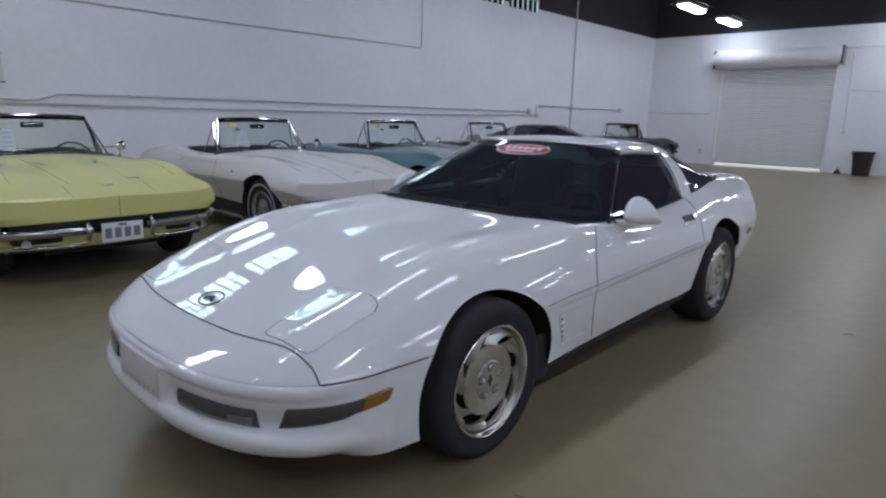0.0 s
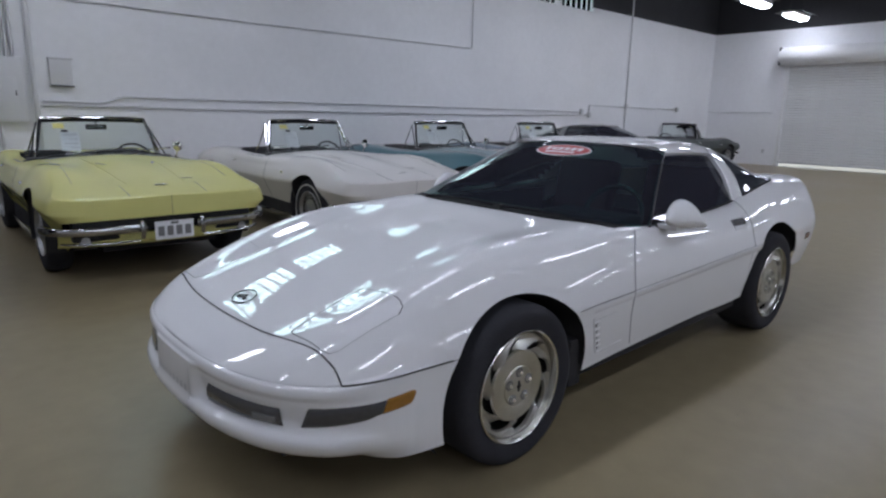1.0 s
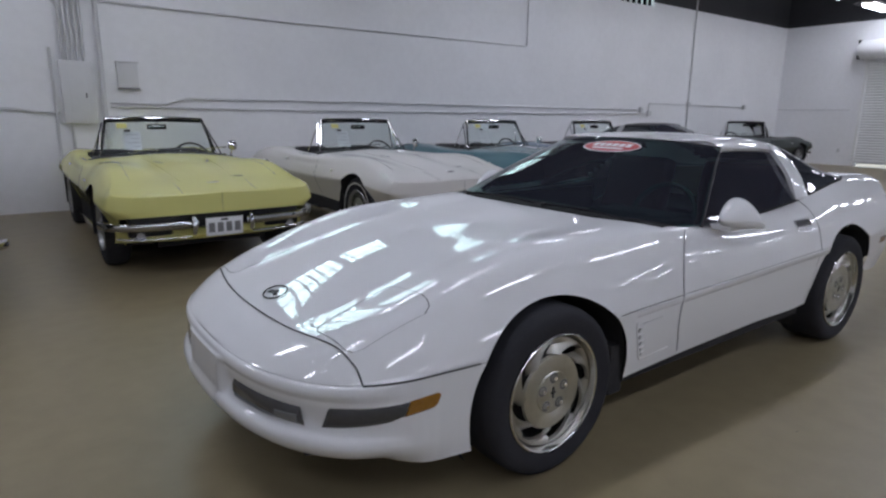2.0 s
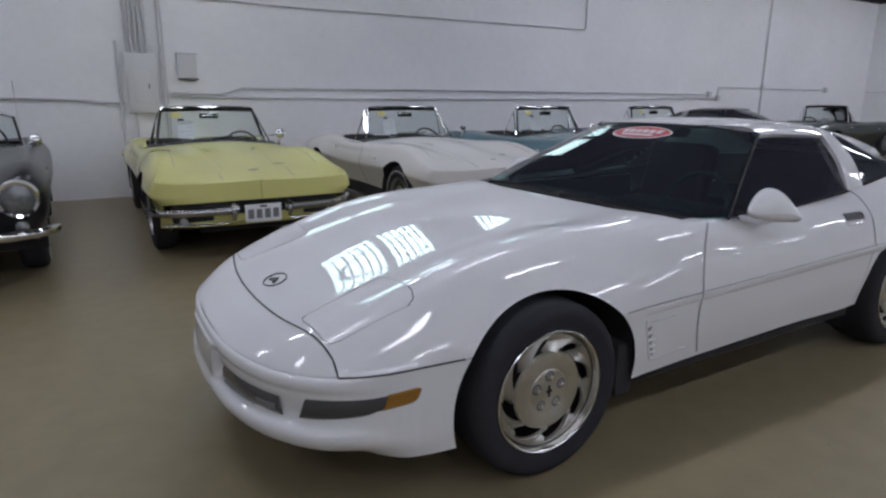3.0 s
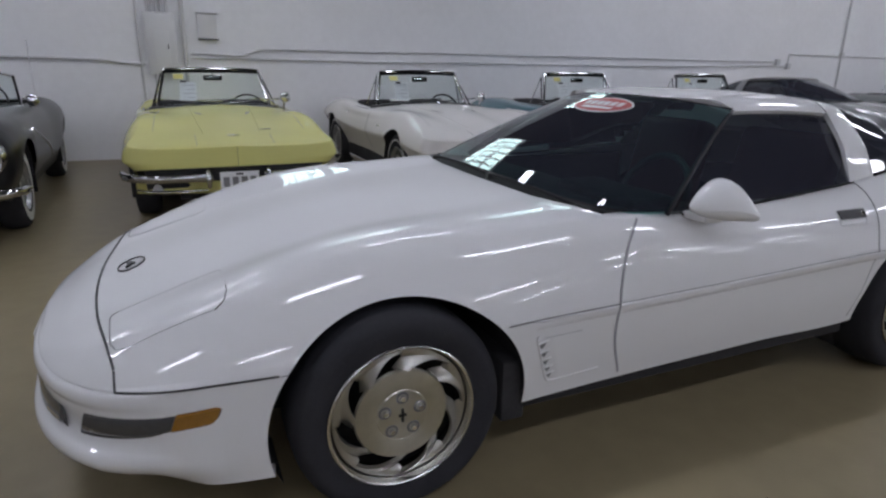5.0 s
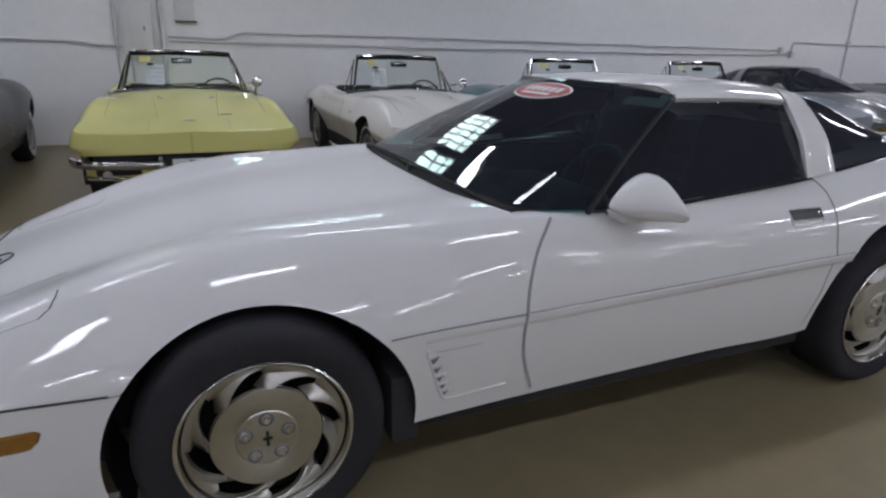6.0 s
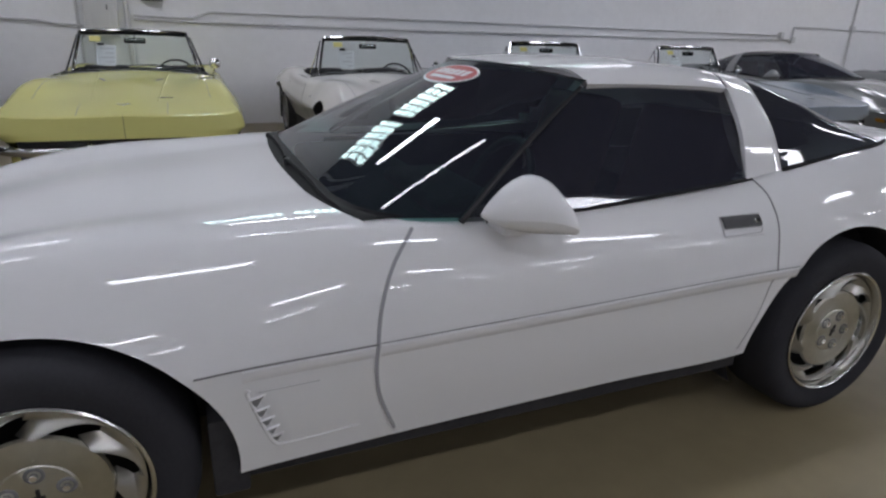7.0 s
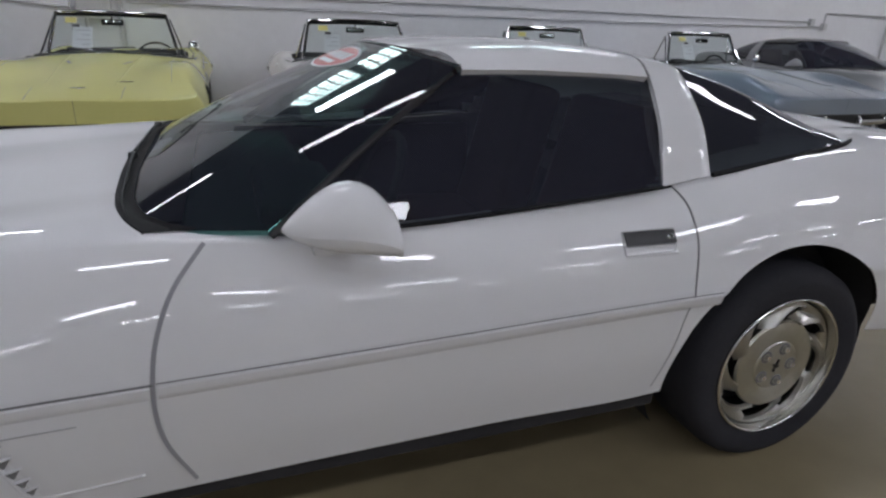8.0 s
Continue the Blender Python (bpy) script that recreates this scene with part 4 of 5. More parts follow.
    run = np.concatenate([[0], np.cumsum(np.hypot(np.diff(col_x), np.diff(col_y)))])
    set_out = curve((0.0, 0.010), (0.10, 0.031), (0.22, 0.038), (0.30, 0.037), (0.35, 0.030), (0.385, 0.017), (0.41, 0.011), (0.77, 0.008), (0.80, 0.008), (0.835, 0.012), (0.870, 0.016), (0.91, 0.016), (0.95, 0.013), (0.985, 0.006), (1.0, -0.003))
    foot = curve((-1.1, 0.254), (-0.80, 0.251), (-0.73, 0.244), (-0.67, 0.236), (-0.62, 0.221), (-0.57, 0.212), (-0.36, 0.210))
    inset = curve((-1.1, 0.026), (-0.88, 0.034), (-0.76, 0.050), (-0.68, 0.054), (-0.62, 0.042), (-0.53, 0.014), (-0.40, 0.0))
    side_out = curve((0.0, -0.004), (0.25, 0.004), (0.5, 0.004), (0.9, 0.001), (1.0, 0.0))
    def cover(u, g, out=0.0, s=-1, flat=False):
        """A point of the bumper cover: u along its outline from the middle, g up from its foot to the seam."""
        x, y = float(np.interp(u, run, col_x)), float(np.interp(u, run, col_y))
        k = min(1.0, max(0.0, (-0.60 - x) / 0.18))
        z = float(foot(x)) + g * (float(zc(x)) - float(foot(x)))
        if x > -0.6:
            edge = 0.012 - math.sqrt(max(0.398 ** 2 - ((z - 0.316) / (0.925 if z > 0.316 else 1.0)) ** 2, 0.01))
            x = -0.6 + (x + 0.6) * (edge + 0.6) / (float(col_x[-1]) + 0.6)
            y = float(wide(x)) * float(np.interp(x, sh.x, sh.r))
        d = 0.004
        tx, ty = np.interp(u + d, run, col_x) - np.interp(max(u - d, 0), run, col_x), np.interp(u + d, run, col_y) - np.interp(max(u - d, 0), run, col_y)
        n = math.hypot(tx, ty) + 1e-9
        mid = min(1.0, max(0.0, (abs(y) - 0.175) / 0.045))
        own = float(set_out(g))
        own = own if flat or g < 0.2 or g > 0.9 else mid * own + (1 - mid) * max(own, 0.025)
        o = out + k * (0.010 if flat else own) + (1 - k) * float(side_out(g)) - float(inset(x)) * max(0.0, 1 - g / 0.26) ** 1.6
        return Vector((x - ty / n * o, s * (y + tx / n * o), z))
    u_of_x = lambda x: float(np.interp(x, col_x, run))
    u_of_y = lambda y: float(np.interp(y, col_y, run))
    g_of = lambda x, z: (z - float(foot(x))) / (float(zc(x)) - float(foot(x)))
    gs = [0.0, 0.02, 0.05, 0.09, 0.14, 0.2, 0.26, 0.29, 0.32, 0.34, 0.36, 0.375, 0.39, 0.40, 0.42, 0.48, 0.55, 0.65, 0.72, 0.75, 0.77, 0.79, 0.81, 0.83, 0.85, 0.87, 0.89, 0.91, 0.93, 0.95, 0.97, 0.985, 1.0]
    us = list(np.linspace(0, run[-1], 110))
    walk_round = [(u, -1) for u in us[::-1]] + [(u, 1) for u in us[1:]]
    rows = [[cover(u, 0.0, -0.06, s) for u, s in walk_round]] + [[cover(u, g, 0.0, s) for u, s in walk_round] for g in gs]
    solid("front_bumper", sheet(rows), paint, car, "body-coloured front bumper cover", 60)
    def inlay(u0, u1, z_of, out, s, n=12, m=5, round_end=0.0, slant=(0.0, 0.0)):
        """A lens or plate lying on the cover, its edge turned in."""
        rows = []
        for i, f in enumerate([0.0, *np.linspace(0.012, 0.988, n), 1.0]):
            u = u0 + (u1 - u0) * f
            x = float(np.interp(u, run, col_x))
            lo, hi = z_of(f)
            pull = (hi - lo) * round_end * (1 - math.sqrt(max(0.0, 1 - max(0.0, (f - 0.78) / 0.22) ** 2.6)))
            lo, hi = lo + pull, hi - pull * 0.6
            edge = i in (0, n + 1)
            lean = slant[0] + (slant[1] - slant[0]) * f
            rows.append([cover(u + lean * (j / (m - 1) - 0.5), g_of(x, lo + (hi - lo) * j / (m - 1)), (-0.004 if edge or j in (0, m - 1) else out), s, True) for j in range(m)])
        return sheet(rows)
    for s in (-1, 1):
        mix2 = lambda a, b: (lambda f: (a[0] + (b[0] - a[0]) * f, a[1] + (b[1] - a[1]) * f))
        solid("lamp_surround", inlay(u_of_x(-0.826), u_of_x(-0.498), mix2((0.374, 0.446), (0.400, 0.466)), 0.001, s, 20, 5, 0.42, (0.026, 0.008)), GAP, car)
        solid("corner_lamp", inlay(u_of_x(-0.820), u_of_x(-0.612), mix2((0.379, 0.441), (0.395, 0.455)), 0.004, s, 12, 5, 0.0, (0.026, 0.022)), LENS, car, "smoked grey corner lamp lens")
        solid("marker_lamp", inlay(u_of_x(-0.611), u_of_x(-0.504), mix2((0.395, 0.455), (0.405, 0.462)), 0.005, s, 16, 7, 0.42, (0.022, 0.008)), AMBER, car, "amber side marker lens")
        # fog lamp slot: a flat dark inlay painted for the hollow's shade, with a clear lamp at its outer end
        slot = solid("fog_lamp_slot", inlay(u_of_y(0.268), u_of_y(0.600), mix2((0.370, 0.430), (0.370, 0.430)), 0.004, s, slant=(0.0, -0.012)), LENS, car, "dark grey fog lamp opening")
        solid("fog_lamp", inlay(u_of_y(0.505), u_of_y(0.588), mix2((0.374, 0.408), (0.374, 0.414)), 0.007, s), SMOKEDGLASS, slot, "clear fog lamp lens")
        solid("fog_lamp_shelf", inlay(u_of_y(0.280), u_of_y(0.505), mix2((0.373, 0.381), (0.373, 0.381)), 0.006, s), FINEGAP, slot)
    plate = lambda y0, y1, z0, z1, out: sheet([[cover(u_of_y(abs(y)), g_of(-1.0, z), out, 1 if y > 0 else -1) for z in np.linspace(z0, z1, 12)] for y in np.linspace(y0, y1, 16)])
    solid("plate_cover", plate(-0.165, 0.165, 0.272, 0.450, 0.003), paint, car, "moulded plate cover in body colour")
    for s in (-1, 1):
        solid("cover_seam", plate(s * 0.165, s * 0.168, 0.266, 0.452, 0.0035), PANELLINE, car)
    for k in range(8):
        y = -0.135 + 0.27 * k / 7
        solid("nameplate_bar", plate(y - 0.009, y + 0.009, 0.362, 0.386, 0.0045), PANELLINE, car)
    # glasshouse
    def low(v):
        y = 0.775 * v
        return Vector((float(glass_x(abs(y))), y, 0.876 - 0.034 * abs(v) ** 3))
    def high(v):
        return Vector((1.385 + 0.10 * abs(v) ** 2.1, 0.55 * v, 1.206 - 0.034 * abs(v) ** 2.1))
    rows = []
    for w in np.linspace(0, 1, 22):
        row = []
        for v in np.sin(np.linspace(-math.pi / 2, math.pi / 2, 61) * 0.86) / math.sin(math.pi * 0.43):
            p = low(v).lerp(high(v), w)
            b = math.sin(math.pi * w) * 0.014 * (1 - 0.3 * v * v)
            row.append(p + Vector((-0.5 * b, 0, b)))
        rows.append(row)
    solid("windscreen", sheet(rows), PRIVACY if roof else WINDSCREEN, car, "raked tinted windscreen")
    # black cowl between the bonnet's rear edge and the glass, with the wipers lying in it
    cowl = []
    for y in np.linspace(-0.738, 0.738, 61):
        a, b = float(base_x(y)), float(glass_x(abs(y)))
        z1, z2 = sh.top(a, y).z, low(y / 0.775).z
        z3 = max(sh.top(b, y).z, z2)
        cowl.append([(a - 0.006, y, z1 - 0.002), (a - 0.002, y, z1 + 0.003), (a + 0.3 * (b - a), y, 0.7 * z1 + 0.3 * z3 + 0.004), (a + 0.75 * (b - a), y, 0.25 * z1 + 0.75 * z3 + 0.005), (b + 0.002, y, z3 + 0.004), (b + 0.014, y, z3 + 0.010)])
    solid("cowl_panel", sheet(cowl), SEAL, car, "black plastic cowl below the windscreen")
    for y0, y1 in ((-0.10, -0.66), (0.52, -0.04)):
        pts = [low(v / 0.775) + Vector((-0.022 + 0.012 * math.sin(math.pi * f), 0, 0.008 + 0.006 * math.sin(math.pi * f))) for f, v in ((f, y0 + (y1 - y0) * f) for f in np.linspace(0, 1, 14))]
        wiper = solid("wiper", tube(pts, [0.009] + [0.0055] * 12 + [0.004], 6), SEAL, car, "black wiper arm and blade")
        solid("wiper_pivot", moved(lathe([(0.0, -0.010), (0.011, -0.008), (0.014, 0.0), (0.014, 0.02)][::-1], 16), Matrix.Translation(pts[0]) @ pose(0, 0, 0, -90, 0, 0)), TRIM, wiper)
    solid("windscreen_top_seal", sheet([[rows[-2][j] * 0.35 + rows[-1][j] * 0.65 + Vector((0, 0, 0.001)), rows[-1][j] + Vector((0.008, 0, 0.001))] for j in range(61)]), SEAL, car)
    for s, k in ((-1, 0), (1, 60)):
        solid("windscreen_pillar", tube([rows[i][k] + Vector((0.005, -s * 0.004, -0.004)) for i in range(21)], [0.009] * 18 + [0.008, 0.006, 0.005], 8, flat=0.8), TRIM, car, "black windscreen pillar")
    # roof, hoop and hatch by sections
    zt = curve((1.385, 1.205), (1.6, 1.228), (1.85, 1.231), (2.1, 1.207), (2.25, 1.178), (2.5, 1.098), (2.75, 1.012), (2.9, 0.966))
    ye = curve((1.385, 0.55), (1.6, 0.546), (2.1, 0.527), (2.25, 0.530), (2.5, 0.535), (2.75, 0.50), (2.9, 0.42))
    ze = curve((1.385, 1.172), (1.6, 1.174), (1.85, 1.168), (2.1, 1.153), (2.25, 1.130), (2.5, 1.068), (2.75, 0.994), (2.9, 0.958))
    yb = curve((1.385, 0.76), (2.03, 0.728), (2.2, 0.715), (2.5, 0.695), (2.76, 0.655), (2.9, 0.55))
    zb = curve((1.385, 0.838), (2.03, 0.880), (2.2, 0.900), (2.5, 0.935), (2.76, 0.962), (2.9, 0.958))
    def arc(x, lean=0.0):
        """Half a section from the belt over the rounded roof edge to the middle: 28 points, the roof from the tenth on."""
        xt = x + lean
        b, e, t = (float(yb(x)), float(zb(x))), (float(ye(xt)), float(ze(xt))), float(zt(xt))
        knots = [b, (b[0] + (e[0] - b[0]) * 0.5 + 0.020, b[1] + (e[1] - b[1]) * 0.52), (e[0] + 0.012, e[1] - 0.016 * min(1, (e[1] - b[1]) / 0.2)), (e[0] * 0.93, e[1] + (t - e[1]) * 0.45), (e[0] * 0.55, e[1] + (t - e[1]) * 0.9), (0.0, t)]
        us = [0.0, 0.42, 0.80, 1.0, 1.5, 2.2]
        fy, fz = curve(*zip(us, [k[0] for k in knots])), curve(*zip(us, [k[1] for k in knots]))
        out = []
        for u in np.concatenate([np.linspace(0, 0.82, 11)[:-1], np.linspace(0.82, 2.2, 18)]):
            out.append(Vector((x + lean * min(1.0, u / 0.8), float(fy(u)), float(fz(u)))))
        return out
    def hoop_row(x, lean, grow=0.0, start=0):
        a = arc(x, lean)[start:]
        row = [Vector((p.x, -p.y, p.z)) for p in a] + a[-2::-1]
        return [Vector((p.x, p.y * (1 + grow), p.z + grow * 0.5)) for p in row]
    def panel_row(x):
        row = hoop_row(x, 0.0, 0.0, 10)
        return [Vector((max(p.x, 1.385 + 0.10 * abs(p.y / 0.55) ** 2.1 + 0.006), p.y, p.z)) for p in row]
    solid("roof_panel", sheet([panel_row(x) for x in (1.385, 1.42, *np.linspace(1.46, 2.066, 14))], 0.02), roof or paint, car, "removable roof panel")
    seam("roof_seam", [p + Vector((0, 0, 0.001)) for p in hoop_row(2.070, 0.0, 0.0, 10)], (0, 0, 1), 0.006, FINEGAP)
    solid("roof_hoop", sheet([hoop_row(2.018 + 0.165 * f, 0.056 - 0.036 * f, 0.003 if 0 < f < 1 else 0.0) for f in (0, 0.04, 0.2, 0.4, 0.6, 0.8, 0.96, 1)], 0.025), paint, car, "roof hoop pillar")
    hx = np.concatenate([np.linspace(2.185, 2.75, 18), np.linspace(2.78, 2.9, 5)])
    solid("hatch_glass", sheet([hoop_row(x, 0.022 * (1 - (x - 2.185) / 0.8)) for x in hx]), PRIVACY, car, "dark wraparound hatch glass")
    for s in (-1, 1):
        solid("hatch_seal", tube([Vector((x, s * (float(yb(x)) + 0.003), float(zb(x)) + 0.002)) for x in np.linspace(2.187, 2.88, 24)], 0.008, 6), SEAL, car)
        rows = []
        for f in np.linspace(0, 1, 28):
            xb = 0.99 + (2.045 - 0.99) * f
            b = Vector((xb, float(np.interp(xb, [0.9, 1.385, 2.03], [0.775, 0.757, 0.73])), float(np.interp(xb, [0.9, 1.05, 1.385, 2.03], [0.842, 0.833, 0.840, 0.880]))))
            xt = 0.99 + (2.10 - 0.99) * f
            q = (xt - 0.99) / (1.495 - 0.99)
            t = Vector((xt, 0.765 + (0.546 - 0.765) * q, 0.848 + (1.160 - 0.848) * q)) if q < 1 else Vector((xt, float(ye(xt)) - 0.004, float(ze(xt)) - 0.012))
            row = []
            for w in np.linspace(0, 1, 8):
                p = b.lerp(t, w) + Vector((0, 0.006 * math.sin(math.pi * w) * min(1, 2 * (t - b).length), 0))
                row.append(Vector((p.x, s * (p.y - 0.003 - 0.008 * max(0, (f - 0.9) / 0.1) - 0.006 * w * min(1, q)), p.z)))
            rows.append(row)
        solid("door_glass", sheet(rows if s < 0 else rows[::-1]), PRIVACY, car, "dark privacy door glass")
        solid("belt_seal", tube([rows[i][0] + Vector((0, s * 0.004, -0.002)) for i in range(2, 28)], 0.006, 6, flat=0.8), SEAL, car)
        solid("roof_seal", tube([rows[i][-1] + Vector((0, s * 0.001, 0.0)) for i in range(13, 28)], 0.005, 6), SEAL, car)
    # cabin
    solid("dashboard", merge(boxed((0.80, -0.70, 0.66), (1.16, 0.70, 0.815), 0.04, 3), boxed((0.98, -0.62, 0.76), (1.20, -0.12, 0.855), 0.03, 3), boxed((1.02, -0.10, 0.60), (1.22, 0.66, 0.76), 0.03, 3)), DASH, car)
    solid("steering_wheel", moved(tube([(0, 0.185 * math.cos(a), 0.185 * math.sin(a)) for a in np.linspace(0, 2 * math.pi, 29)[:-1]], 0.014, 8, True), pose(1.30, -0.36, 0.80, 0, 25, 0)), CABIN, car)
    for s in (-1, 1):
        solid("seat", merge(boxed((1.42, s * 0.36 - 0.25, 0.36), (1.95, s * 0.36 + 0.25, 0.52), 0.05, 3), moved(boxed((-0.07, -0.24, 0), (0.07, 0.24, 0.62), 0.05, 3), pose(1.98, s * 0.36, 0.45, 0, 14, 0))), SEATRED, car, "dark red leather bucket seat")
        solid("door_trim", boxed((0.95, min(s * 0.695, s * 0.735), 0.42), (2.02, max(s * 0.695, s * 0.735), 0.825), 0.01), CABIN, car)
    solid("roof_lining", sheet([[p - Vector((0, 0, 0.026)) for p in hoop_row(x, 0.0, 0.0, 12)] for x in np.linspace(1.52, 2.05, 8)]), CABIN, car)
    solid("cabin_floor", merge(boxed((0.8, -0.75, 0.4), (2.9, 0.75, 0.42)), boxed((2.15, -0.7, 0.42), (2.9, 0.7, 0.72))), CABIN, car)
    return car, lambda v, w: low(v).lerp(high(v), w) + Vector((-0.5, 0, 1)) * (math.sin(math.pi * w) * 0.014 * (1 - 0.3 * v * v))


_, hero_glass = coupe(pose(0, 0, 0), WHITE, "white glossy two-door sports coupe with a dark tinted windscreen")


def on_glass(y, up, lift):
    """A point of the windscreen, y across and up along the glass from the sticker's middle."""
    w = 0.835 + up / 0.83
    half = 0.775 + (0.53 - 0.775) * w
    v = (y - 0.02) / half
    p = hero_glass(v, w)
    n = (hero_glass(v, w + 0.01) - p).cross(hero_glass(v + 0.01, w) - p).normalized()
    return p + lift * (n if n.z > 0 else -n)


def oval(a, b, lift):
    return sheet([[on_glass(a * r * math.cos(t), b * r * math.sin(t), lift) for t in np.linspace(0, 2 * math.pi, 41)] for r in (0.02, 0.4, 0.7, 1.0)])


def bar(y0, y1, u0, u1, lift=0.004):
    return sheet([[on_glass(y, u, lift) for u in (u0, u1)] for y in np.linspace(y0, y1, 3)])


st = empty("windscreen_sticker", pose(0, 0, 0), "oval red and white sticker on the windscreen", "sticker")
solid("sticker_rim", oval(0.188, 0.082, 0.002), PAPER, st)
solid("sticker_field", oval(0.177, 0.072, 0.003), RED, st, "red printed field")
for k in range(6):
    solid("print_bar", bar(-0.128 + 0.0437 * k, -0.128 + 0.0437 * k + 0.032, -0.008, 0.036), PAPER, st)
solid("print_bar", bar(-0.10, 0.10, -0.043, -0.022), PAPER, st)


def disc_wheel(parent, x, y, z, side, whitewall=False, r=0.335):
    flip = pose(x, y, z) @ (Matrix.Identity(4) if side < 0 else pose(0, 0, 0, 0, 0, 180))
    w = new("wheel")
    w.parent = parent
    w.matrix_local = flip
    solid("tyre", moved(tyre_geo(r, 0.195, 0.19), pose(0, 0.08, 0)), RUBBER, w, "", 60)
    if whitewall:
        solid("whitewall", lathe([(0.262, -0.0215), (0.268, -0.0225), (0.278, -0.0215)][::-1] if whitewall == "thin" else [(0.215, -0.020), (0.245, -0.0225), (0.285, -0.0215)][::-1], 56), WHITEWALL, w, "white tyre sidewall band")
    solid("rim", lathe([(0.203, -0.012), (0.197, -0.018), (0.19, -0.008), (0.18, 0.012), (0.15, 0.02), (0.12, 0.008), (0.09, 0.004), (0.06, -0.012), (0.03, -0.02), (0.0, -0.021)][::-1], 48), COVERMETAL, w, "brushed metal wheel cover")
    solid("dark_band", lathe([(0.172, 0.0125), (0.15, 0.017), (0.118, 0.005)][::-1], 48), TRIM, w)
    fins = []
    for k in range(18):
        fins.append(moved(boxed((0.112, -0.004, -0.007), (0.178, 0.012, 0.007), 0.003), pose(0, 0, 0, 0, 20 * k, 0) @ pose(0, 0, 0, 0, 0, 6)))
    solid("fin_ring", merge(*fins), COVERMETAL, w, "ring of small bright fins")
    solid("hub_spinner", merge(*[moved(boxed((0.0, -0.034, -0.012), (0.062, -0.020, 0.012), 0.005), pose(0, 0, 0, 0, 120 * k + 20, 0)) for k in range(3)]), COVERMETAL, w, "three-eared metal hub spinner")
    return w


def bumper_bar(path, s, high, deep=0.03):
    """A flat-faced bar along a plan path, its edges rolled back."""
    pts = [Vector(p) for p in path]
    rows = []
    for i, p in enumerate(pts):
        t = pts[min(i + 1, len(pts) - 1)] - pts[max(i - 1, 0)]
        n = Vector((-t.y, t.x, 0)).normalized()
        n = n if n.x < 0 or n.y > 0.5 else -n
        if n.x > 0.3:
            n = -n
        rows.append([(q.x, s * q.y, q.z) for q in (p + n * o + Vector((0, 0, z * high)) for o, z in ((-deep, 0.46), (-0.004, 0.5), (0.003, 0.40), (0.006, 0.1), (0.006, -0.25), (0.0, -0.44), (-0.008, -0.5), (-deep, -0.46)))])
    return sheet(rows, 0.003)


def smooth_path(pts, n=40):
    u = np.linspace(0, 1, len(pts))
    c = [curve(*zip(u, [p[k] for p in pts])) for k in range(3)]
    return [tuple(float(f(v)) for f in c) for v in np.linspace(0, 1, n)]


